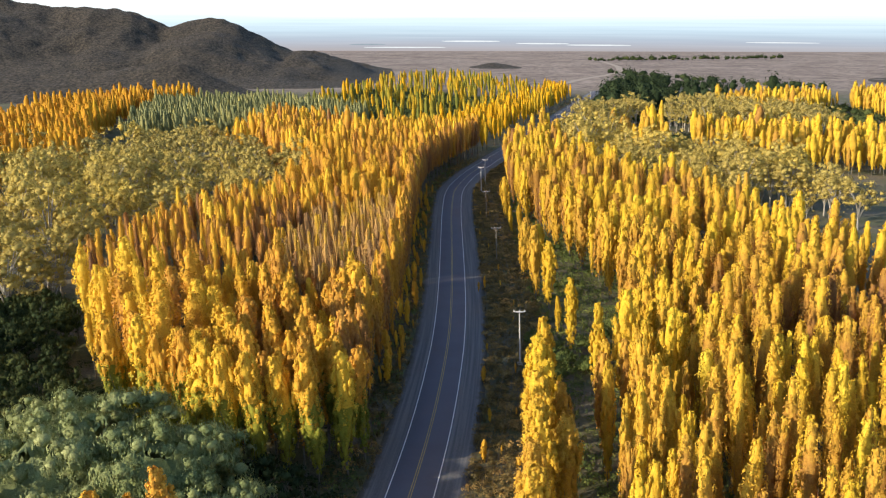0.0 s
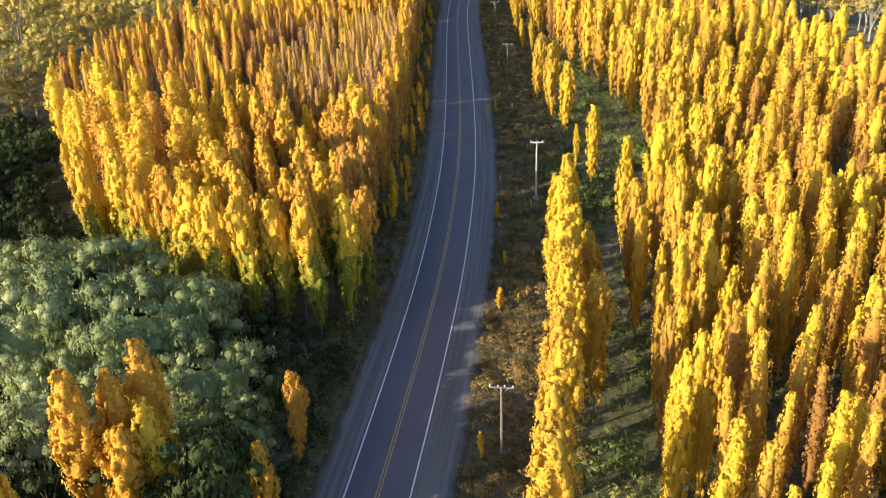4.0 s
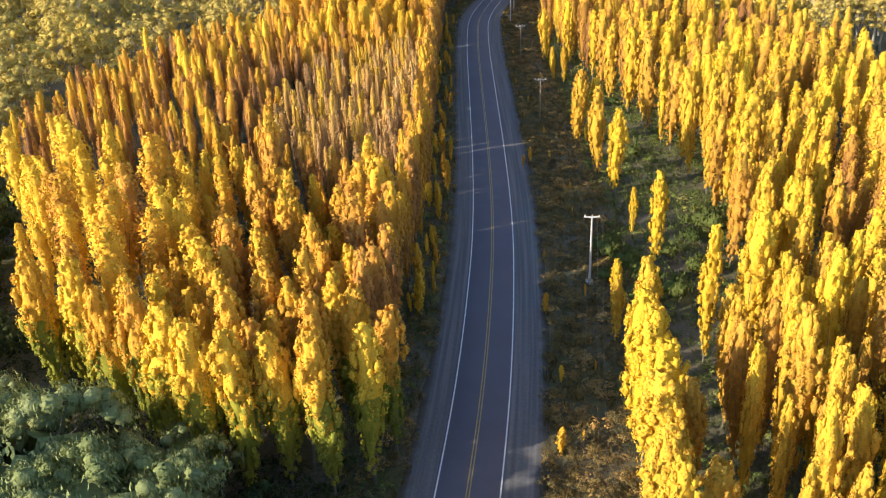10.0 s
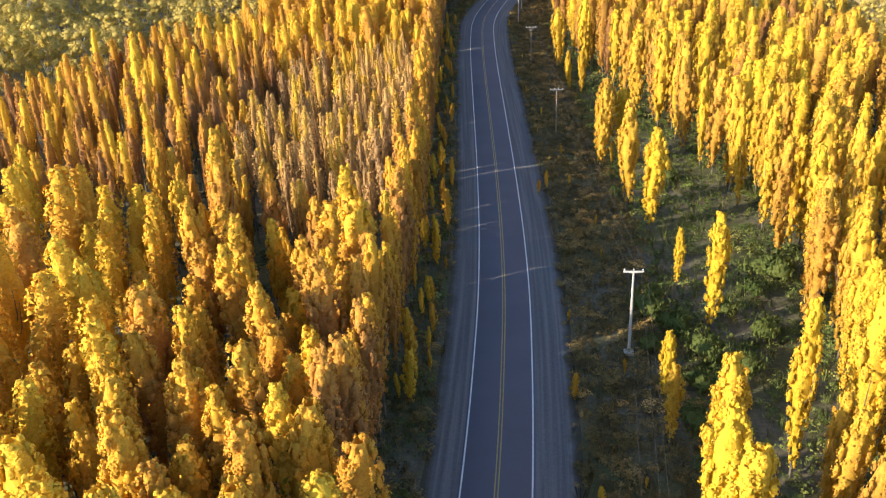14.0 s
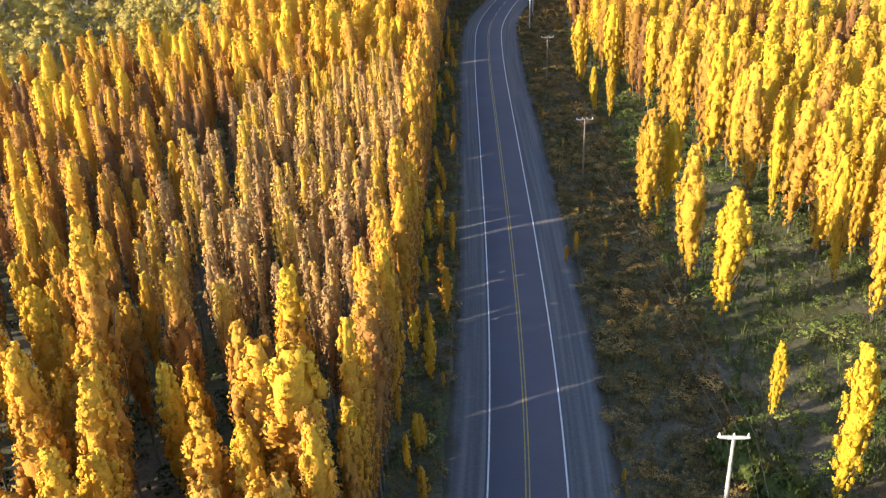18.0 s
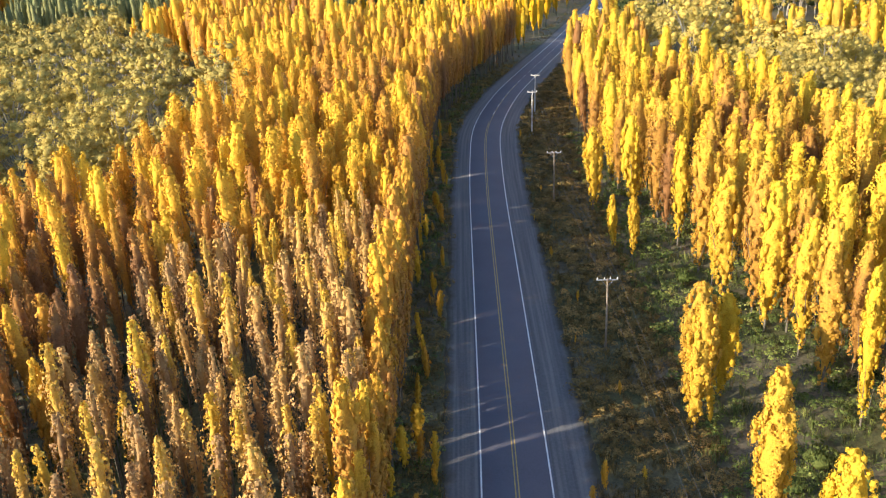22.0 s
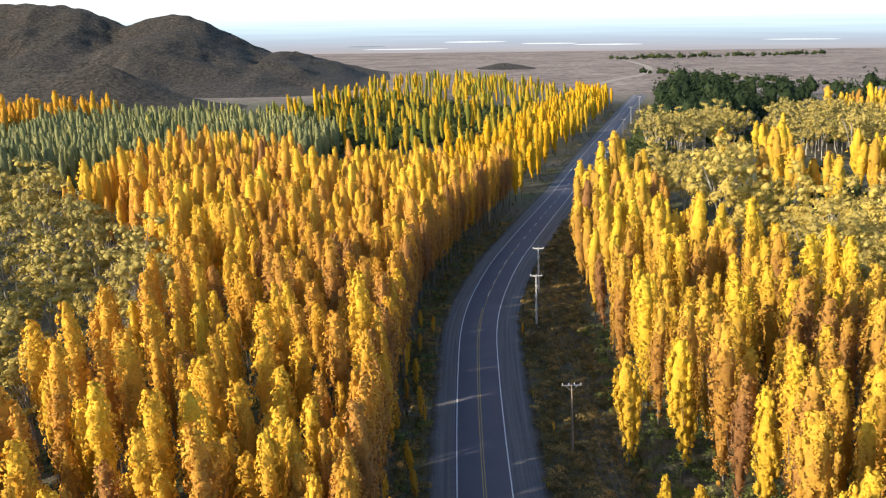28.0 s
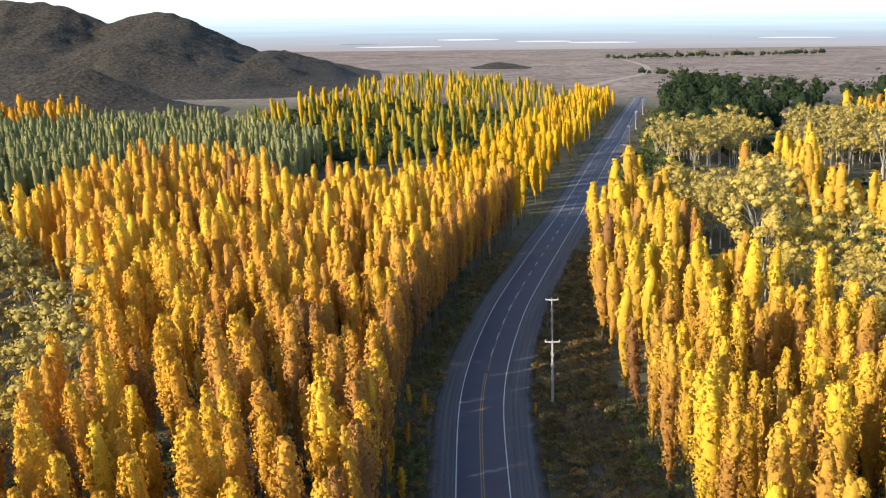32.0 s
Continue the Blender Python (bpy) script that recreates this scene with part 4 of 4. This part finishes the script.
# ---- broad-crowned trees ----
def broadleaf(seed, height, radius, clumps=90, per=13, size=0.5, spread=0.75, droop=0.0, open_crown=0.35, limbs=7, inner=0, slim=0.62, layer=None):
    """A spreading tree: trunk with forking limbs, leaf clumps at their ends and over an uneven dome."""
    rng = np.random.default_rng(seed)
    fork = height * rng.uniform(0.14, 0.24)
    stems = [tube([(0, 0, -0.4), (rng.normal(0, 0.1), rng.normal(0, 0.1), fork * 0.6), (0, 0, fork), (rng.normal(0, 0.5), rng.normal(0, 0.5), height * 0.72)],
                  [height * 0.020, height * 0.016, height * 0.014, 0.05], 7)]
    ends = []
    for k in range(limbs):
        a = k * 2.4 + rng.uniform(-0.4, 0.4)
        lift, reach = rng.uniform(0.55, 0.95), radius * rng.uniform(0.45, 0.95)
        z0 = fork * rng.uniform(0.8, 1.9)
        p1 = (reach * 0.45 * math.cos(a), reach * 0.45 * math.sin(a), z0 + (height * lift - z0) * 0.55)
        p2 = (reach * math.cos(a), reach * math.sin(a), height * lift)
        stems.append(tube([(0, 0, z0), p1, p2], [height * 0.009, height * 0.006, 0.03], 5))
        for j in range(3):
            b = a + rng.uniform(-0.9, 0.9)
            q = (p1[0] + radius * 0.42 * math.cos(b), p1[1] + radius * 0.42 * math.sin(b), p1[2] + height * rng.uniform(0.05, 0.28))
            stems.append(tube([p1, ((p1[0] + q[0]) / 2, (p1[1] + q[1]) / 2, (p1[2] + q[2]) / 2 + 0.3), q], [height * 0.0045, 0.05, 0.02], 4))
            ends.append(q)
        ends.append(p2)
    ends = np.array(ends or [(0.0, 0.0, height * 0.7)])
    n_end = int(clumps * 0.45)
    c1 = ends[rng.integers(0, len(ends), n_end)] + rng.normal(0, radius * 0.13, (n_end, 3))
    n2 = clumps - n_end
    a, cz = rng.uniform(0, 6.28, n2), rng.uniform(-0.35, 1.0, n2)
    lump = 1 + 0.22 * np.sin(3 * a + seed) + 0.15 * np.sin(5 * a + 4 * cz + seed)
    rr = np.sqrt(np.clip(1 - cz ** 2, 0.05, 1)) * radius * lump * rng.uniform(1 - open_crown, 1.0, n2)
    c2 = np.c_[rr * np.cos(a), rr * np.sin(a), height * 0.58 + cz * height * 0.40 * lump]
    cen = np.concatenate([c1, c2])
    out = cen - np.array([0, 0, height * 0.5])
    out /= np.linalg.norm(out, axis=1)[:, None] + 1e-6
    rho = np.full(len(cen), spread) * rng.uniform(0.7, 1.4, len(cen))
    v, f, face = lumped(cen, out, rho, per, size, rng, slim, 0.5, 0.8, False)
    if layer:
        n3, wide = layer
        a, cz = rng.uniform(0, 6.28, n3), rng.uniform(-0.6, 1.0, n3)
        lump = 1 + 0.22 * np.sin(3 * a + seed) + 0.15 * np.sin(5 * a + 4 * cz + seed)
        rr = np.sqrt(np.clip(1 - cz ** 2, 0.03, 1)) * radius * lump * rng.uniform(0.66, 0.92, n3)
        c3 = np.c_[rr * np.cos(a), rr * np.sin(a), height * 0.58 + cz * height * 0.36 * lump]
        v, f, face = joined([(v, f, face), leaf_quads(c3, np.c_[np.cos(a), np.sin(a), cz + 0.2], wide, rng, 0.5, 0.7)])
    puffs = cores(cen, rho * 0.52, rng) if per > 20 else None
    if inner:
        sides, rings = inner
        w = np.linspace(-0.85, 0.97, rings + 1)
        cv = []
        for i, cz in enumerate(w):
            ang = (np.arange(sides) + 0.5 * (i % 2)) * 2 * math.pi / sides
            lump = (1 + 0.22 * np.sin(3 * ang + seed) + 0.15 * np.sin(5 * ang + 4 * cz + seed)) * rng.uniform(0.58, 0.78, sides)
            rr = math.sqrt(1 - cz * cz) * radius * lump
            cv.append(np.c_[rr * np.cos(ang), rr * np.sin(ang), height * 0.56 + cz * height * 0.38 * lump])
        cf = np.array([(i * sides + k, i * sides + (k + 1) % sides, (i + 1) * sides + (k + 1) % sides, (i + 1) * sides + k) for i in range(rings) for k in range(sides)])
        core = (np.concatenate(cv), cf)
    if droop:
        q = v.reshape(-1, 4, 3)
        mid = q.mean(1, keepdims=True)
        q = mid + (q - mid) * np.array([0.7, 0.7, 1.9]) - np.array([0, 0, 1.0]) * rng.uniform(0, droop, (len(q), 1, 1))
        v = q.reshape(-1, 3)
    return joined(stems)[:2], joined(([core] if inner else []) + ([puffs] if puffs else []) + [(v, f, face)]), 0


pale_left = scatter([(-77, 148), (-88, 146), (-130, 210), (-150, 300), (-150, 400), (-120, 455), (-104, 408), (-85, 400), (-66, 366), (-52, 338), (-45, 312), (-47, 290), (-53, 262), (-64, 242), (-78, 200)], 11.0, 51, 0.32)
pale_near = np.concatenate([scatter(p, 8.5, 53) for p in ([(147, 318), (143, 250), (118, 300), (104, 262), (84, 310), (70, 345), (64, 375), (72, 392), (92, 390), (130, 350)], [(66, 432), (62, 452), (74, 472), (100, 468), (98, 440), (80, 428)])])
pale_far = np.concatenate([scatter([(-150, 270), (-178, 395), (-230, 380), (-200, 260)], 9.0, 60), scatter([(92, 555), (96, 600), (140, 640), (152, 600), (130, 575), (110, 555)], 7.5, 54),
                           scatter([(150, 560), (160, 620), (200, 690), (240, 640), (260, 560), (225, 500), (190, 520)], 9.0, 55)])


def plant_broad(protos, places, seed, height, spread=0.13):
    plant(protos, [(x, y) for x, y in places], seed, height, spread, (0.85, 1.2))


close = pale_left[:, 1] < 330
cotton = np.concatenate([pale_left[close], pale_near])
plant_broad([tree("cottonwood", *broadleaf(200 + s, 20.0, 6.0, 60, 46, 0.40, 1.25, limbs=8, layer=(90, 0.6)), M_PALE_BARK, M_PALE, "broad cottonwood with thin pale yellow leaves", "cottonwoods in the grove") for s in range(4)], cotton, 55, 16.5, 0.24)
OPEN_FAR = [broadleaf(210 + s, 20.0, 6.2, 26, 22, 0.70, 1.5, limbs=2) for s in range(3)]
M_PALE_FAR = leaf_material("leaf_pale_far", PALE)
stand("cottonwood_grove", np.concatenate([pale_left[~close], pale_far]), 61, [M_PALE_FAR, M_PALE_BARK], OPEN_FAR, 17.0, 0.5, "far cottonwoods with pale yellow leaves")

willows = [(-37, 82, 16), (-28, 75, 16), (-44, 74, 15.5), (-20.5, 68, 12.5), (-33, 63, 13), (-49, 92, 12), (-16.5, 60, 9.5), (-26, 85, 11)]
plant([tree("willow", *broadleaf(220 + s, 20.0, 11.0, 150, 90, 0.50, 1.9, 0.7, 0.2, 8, (12, 8), 0.40, (400, 0.7)), M_BARK, M_WILLOW, "rounded grey-green willow with drooping twigs", "willows in the clearing") for s in range(2)], willows, 56, 12.0, 0.1, (0.95, 1.1))

dark = np.concatenate([scatter([(-78, 140), (-112, 120), (-150, 170), (-150, 205), (-110, 180), (-90, 158)], 8.5, 72), scatter([(-50, 98), (-62, 88), (-100, 110), (-122, 190), (-84, 166), (-70, 156), (-60, 128), (-52, 112)], 8.0, 57),
                       scatter([(-14, 44), (-60, 30), (-70, 80), (-50, 92), (-46, 60), (-24, 62)], 8.5, 58), np.array([(-15.0, 51), (-15, 70), (-15, 80), (-18, 42)])])
plant_broad([tree("green_tree", *broadleaf(230 + s, 20.0, 10.0, 48, 34, 0.95, 2.4, 0.5, 0.3, 6, 0, 0.5, (120, 1.3)), M_BARK, M_GREEN_ONE, "dark green broad-leaved tree in the shade", "green trees by the clearing") for s in range(3)], dark[dark[:, 1] >= 58], 59, 8.0)
plant_broad([tree("green_tree", *broadleaf(236 + s, 20.0, 9.0, 48, 34, 0.9, 2.2, 0.5, 0.3, 6, 0, 0.5, (120, 1.2)), M_BARK, M_GREEN_ONE, "taller dark green tree on the near side", "green trees by the clearing") for s in range(2)], dark[dark[:, 1] < 58], 74, 10.5)

# far shrubs and conifers
SHRUB = [broadleaf(240 + s, 20.0, 13.0, 16, 3, 3.0, 3.0, 0, 0.2, 0, (7, 4)) for s in range(3)]
shrubs = np.concatenate([scatter([(-62, 560), (-100, 660), (-106, 745), (-88, 900), (-30, 940), (20, 830), (60, 800), (30, 640), (-20, 600)], 7.5, 62), scatter([(5, 560), (25, 560), (35, 660), (5, 650)], 6.0, 63),
                         scatter([(-110, 470), (-60, 490), (-50, 505), (-90, 520)], 7.0, 64), scatter([(85, 405), (120, 405), (150, 500), (130, 500)], 7.5, 65), scatter([(70, 526), (88, 530), (166, 800), (148, 812)], 6.0, 69, clear=9), scatter([(120, 600), (330, 560), (420, 760), (230, 720)], 11.0, 66)])
stand("shrub_thicket", shrubs, 67, [M_GREEN, M_BARK], SHRUB, 6.5, 0.8, "dark green rounded shrubs among the far poplars", "shrubs")
PINE = [broadleaf(250 + s, 20.0, 5.4, 30, 4, 1.5, 1.5, 0, 0.25, 0, (7, 6)) for s in range(3)]
pines = np.concatenate([scatter([(116, 645), (140, 760), (162, 860), (214, 1020), (250, 1020), (212, 800), (190, 700), (160, 650)], 8.2, 68), scatter([(190, 690), (212, 800), (250, 1000), (330, 1000), (330, 760), (250, 690)], 21.0, 73)])
stand("conifer_wood", pines, 70, [M_CONIFER, M_BARK], PINE, 15.5, 0.45, "dark green conifers beside the far road", "trees", 0.3)
hedge = np.concatenate([np.c_[np.linspace(250, 420, 30), np.linspace(1330, 1000, 30)], np.c_[np.linspace(285, 420, 34), np.linspace(1780, 1810, 34)], np.c_[np.linspace(420, 700, 40), np.linspace(1810, 1900, 40)]])
hedge += np.random.default_rng(5).normal(0, 3.0, hedge.shape)
stand("tree_belt", hedge, 71, [M_GREEN, M_BARK], SHRUB, 9.0, 0.6, "distant windbreak of dark trees on the plain", "trees", 0.25)


# ---- undergrowth ----
def tuft(seed, blades=12, height=20.0, radius=13.0, wide=0.32):
    """A bunch of thin blades that rise and arch over outward, of two triangles each."""
    rng = np.random.default_rng(seed)
    a = rng.uniform(0, 6.28, blades)
    r0, r1 = radius * rng.uniform(0, 0.45, blades), radius * rng.uniform(0.45, 1.0, blades)
    h = height * rng.uniform(0.45, 1.0, blades)
    d, t = np.c_[np.cos(a), np.sin(a)], np.c_[-np.sin(a), np.cos(a)] * wide
    bend = r0 + (r1 - r0) * 0.55
    tip = a + rng.normal(0, 0.5, blades)
    v = np.stack([np.c_[d * r0[:, None] - t, np.full(blades, -0.6)], np.c_[d * r0[:, None] + t, np.full(blades, -0.6)], np.c_[d * bend[:, None] + t * 0.8, h], np.c_[d * bend[:, None] - t * 0.8, h],
                  np.c_[np.cos(tip) * r1 * 1.15, np.sin(tip) * r1 * 1.15, h * rng.uniform(0.55, 1.0, blades)]], 1).reshape(-1, 3)
    k = np.arange(blades)[:, None] * 5
    f = np.concatenate([k + np.array([[0, 1, 2]]), k + np.array([[0, 2, 3]]), k + np.array([[3, 2, 4]])])
    face = np.repeat(unit(np.c_[d * 0.6, np.ones(blades)]), 5, 0)
    return (np.zeros((0, 3)), np.zeros((0, 3), int)), (v, f, face)


def low_bush(seed, lumps=6, per=12, height=20.0, radius=15.0, leaf=0.19):
    """A low rounded bush of small leaves, of triangles."""
    rng = np.random.default_rng(seed)
    a, r = rng.uniform(0, 6.28, lumps), radius * np.sqrt(rng.uniform(0, 1, lumps)) * 0.7
    c = np.c_[r * np.cos(a), r * np.sin(a), height * 0.55 * (1 - 0.5 * (r / radius) ** 2)]
    crown = lumped(c, np.c_[np.cos(a) * 0.6, np.sin(a) * 0.6, np.full(lumps, 0.8)], np.full(lumps, radius * 0.38), per, radius * leaf, rng, tall=0.9)
    return (np.zeros((0, 3)), np.zeros((0, 3), int)), crown


def band(lo, hi, y0, y1, count, seed):
    """Places in a band between two distances from the road's middle."""
    rng = np.random.default_rng(seed)
    y = rng.uniform(y0, y1, count)
    return np.c_[road_x(y) + rng.uniform(lo, hi, count), y]


TUFTS = [tuft(s) for s in (1, 2, 3, 7)] + [low_bush(s) for s in (4, 5)]
M_GRASS = leaf_material("leaf_verge_green", [(0.0, (0.07, 0.095, 0.03)), (0.4, (0.14, 0.19, 0.05)), (0.75, (0.24, 0.28, 0.075)), (1.0, (0.38, 0.36, 0.11))], 0.3)
stand("verge_scrub", np.concatenate([band(7.6, 20, 40, 430, 6500, 81), band(-13.5, -6.8, 40, 430, 2200, 82), band(7.4, 14, 430, 880, 600, 83), band(-13, -7.3, 430, 880, 450, 84)]), 85, [M_SCRUB, M_BARK], TUFTS, 0.75,
      0.36, "dry brown and olive scrub along the verges", "undergrowth", 0.45, (0.8, 1.6), 0.22, 0.05)
SHAGGY = [low_bush(s, 12, 18, leaf=0.14) for s in (8, 9, 10)]
stand("verge_bushes", np.concatenate([band(8.2, 21, 60, 420, 2200, 96), band(-12.5, -7.6, 90, 420, 330, 97)]), 98, [M_SCRUB, M_BARK], SHAGGY, 0.95, 0.34, "low rounded brown and olive bushes along the verges", "undergrowth", 0.35, (0.8, 1.5), 0.26, 0.05)
under = np.concatenate([band(19, 46, 30, 330, 7500, 86), band(-16, -7.5, 40, 400, 1200, 87)])
hidden = np.concatenate([scatter([(-70, 30), (-3, 40), (4, 92), (-24, 96), (-60, 130), (-90, 150)], 2.3, 88, clear=7.5), band(40, 90, 30, 330, 900, 93), band(-70, -14, 100, 420, 1300, 94)])
stand("green_undergrowth", under, 89, [M_GRASS, M_BARK], TUFTS, 0.9, 0.5, "green grass and low bushes under the trees", "undergrowth", 0.45, (0.8, 1.7), 0.2, 0.05)
stand("green_undergrowth", hidden, 95, [M_GREEN, M_BARK], TUFTS[4:], 1.5, 0.6, "low dark bushes between the plantation trees", "undergrowth", 0.4, (0.9, 1.8), 0.2, 0.05)
THICKET = [broadleaf(260 + s, 20.0, 15.0, 80, 9, 2.2, 3.4, 0.5, 0.3, 0, (10, 6)) for s in range(3)]
M_THICKET = leaf_material("leaf_thicket", [(0.0, (0.035, 0.06, 0.018)), (0.5, (0.075, 0.11, 0.03)), (1.0, (0.15, 0.18, 0.05))], 0.35, single=True)
bushes = [(25.5, 147, 3.4), (28, 143, 3.0), (30, 137, 3.6), (33.5, 134, 3.2), (27, 151, 2.4), (35, 147, 2.6), (38, 141, 3.2), (44, 157, 3.8), (40, 152, 2.6), (24, 139, 2.0), (34, 190, 2.0), (38, 194, 2.4), (32, 180, 1.8), (36, 240, 2.2), (40, 232, 2.0),
          (33, 215, 1.8), (26, 124, 2.2), (28, 131, 2.4)]
plant([tree("bush", t[0], t[1], 0, M_BARK, M_THICKET, "leafy green bush on the clearing floor", "bushes by the verge") for t in THICKET], bushes, 90, 3.0, 0.1, (0.9, 1.3))


# ---- power lines ----
def boxed(w, d, h, at=(0, 0, 0), bevel=0.02):
    bm = bmesh.new()
    bmesh.ops.create_cube(bm, size=1.0, matrix=Matrix.Translation(at) @ Matrix.Diagonal((w, d, h, 1)))
    if bevel:
        bmesh.ops.bevel(bm, geom=bm.edges[:], offset=bevel, segments=1, affect="EDGES")
    return bm


def rod(path, radii, sides=8):
    v, q = tube(path, radii, sides)
    bm = bmesh.new()
    vs = [bm.verts.new(p) for p in v]
    for f in q:
        bm.faces.new([vs[i] for i in f])
    bm.faces.new(vs[:sides][::-1])
    bm.faces.new(vs[-sides:])
    return bm


def insulator(at):
    """A stack of porcelain sheds."""
    x, y, z = at
    zs = [0, 0.08, 0.09, 0.15, 0.16, 0.24, 0.30]
    rs = [0.04, 0.045, 0.10, 0.05, 0.09, 0.05, 0.02]
    return rod([(x, y, z + a) for a in zs], rs, 8)


def concrete_pole(place, height, twin=False, turn=0.0):
    root = tagged(new("concrete_pole"), "pale concrete power pole with a crossarm" + (" and two linked shafts" if twin else " on a footing block"), "utility pole", "poles along the road")
    shafts = (-0.28, 0.28) if twin else (0.0,)
    for y in shafts:
        part("shaft", rod([(0, y, -0.3), (0, y * 0.9, height * 0.5), (0, y * 0.75, height)], [0.21, 0.165, 0.12], 12), M_CONCRETE, root)
    if twin:
        for k in (0.2, 0.42, 0.62, 0.8):
            part("spacer_block", boxed(0.46, 0.95, 0.34, (0, 0, height * k), 0.04), M_CONCRETE, root)
    part("footing", boxed(1.1, 1.1, 0.5, (0, 0, 0.14), 0.05), M_CONCRETE, root)
    arm = rod([(-1.15, 0, height - 0.02), (-1.0, 0, height - 0.05), (0, 0, height - 0.10), (1.0, 0, height - 0.05), (1.15, 0, height - 0.02)], [0.09, 0.12, 0.17, 0.12, 0.09], 8)
    part("crossarm", arm, M_CONCRETE, root)
    for x in (-1.02, 0.0, 1.02):
        part("insulator", insulator((x, 0, height + 0.05)), M_PORCELAIN, root)
    root.matrix_basis = pose(place[0], place[1], ground_z(place[1]), 0, -1.3 if twin else -2.1, turn)
    return root


def wooden_pole(place, height, turn=0.0):
    root = tagged(new("wooden_pole"), "weathered wooden power pole with a braced crossarm", "utility pole", "poles along the road")
    part("shaft", rod([(0, 0, -0.3), (0.03, 0, height * 0.5), (0, 0, height)], [0.15, 0.13, 0.10], 10), M_WOOD, root)
    part("crossarm", boxed(2.6, 0.11, 0.13, (0, 0.14, height - 0.25), 0.01), M_STEEL, root)
    for s in (-1, 1):
        part("brace", rod([(s * 0.75, 0.16, height - 0.3), (0, 0.13, height - 1.15)], [0.03, 0.03], 5), M_STEEL, root)
    for x in (-1.2, -0.35, 0.35, 1.2):
        part("insulator", insulator((x, 0.14, height - 0.18)), M_PORCELAIN, root)
    root.matrix_basis = pose(place[0], place[1], ground_z(place[1]), 0, -2.1, turn)
    return root


POLES = [((11.4, 66), 9.4, "w"), ((21.5, 138.3), 10.8, "c"), ((21.3, 219.6), 9.6, "w"), ((20.9, 278), 9.8, "w"), ((21.1, 331), 10.2, "t"), ((23.6, 353), 10.2, "t"), ((64.0, 510), 10.2, "c"), ((80.5, 580), 9.4, "w"),
         ((97.8, 655), 9.4, "w"), ((116.0, 727), 10.0, "c"), ((140, 820), 10.0, "c")]
tops = []
for (px, py), ph_, kind_ in POLES:
    along = math.degrees(math.atan2(-(road_x(py + 5) - road_x(py - 5)), 10.0))
    if kind_ == "w":
        wooden_pole((px, py), ph_, along)
    else:
        concrete_pole((px, py), ph_, kind_ == "t", along)
    tops.append((px, py, float(ground_z(py)) + ph_ + (0.1 if kind_ == "w" else 0.33)))
for i in range(len(tops) - 1):
    p, q = Vector(tops[i]), Vector(tops[i + 1])
    for off in (-1.05, 0.35 if POLES[i][2] == "w" else 0.0, 1.05):
        side = Vector((off, 0, 0))
        pts = []
        for k in range(13):
            u = k / 12
            c = p.lerp(q, u) + side
            c.z -= 4 * u * (1 - u) * (q - p).length * 0.012
            pts.append(tuple(c))
        v, f = tube(pts, [0.014] * 13, 4)
        tagged(new("power_line", mesh_of("power_line", v, f, [M_WIRE])), "thin sagging power line between two poles", "cable", "power lines along the road")
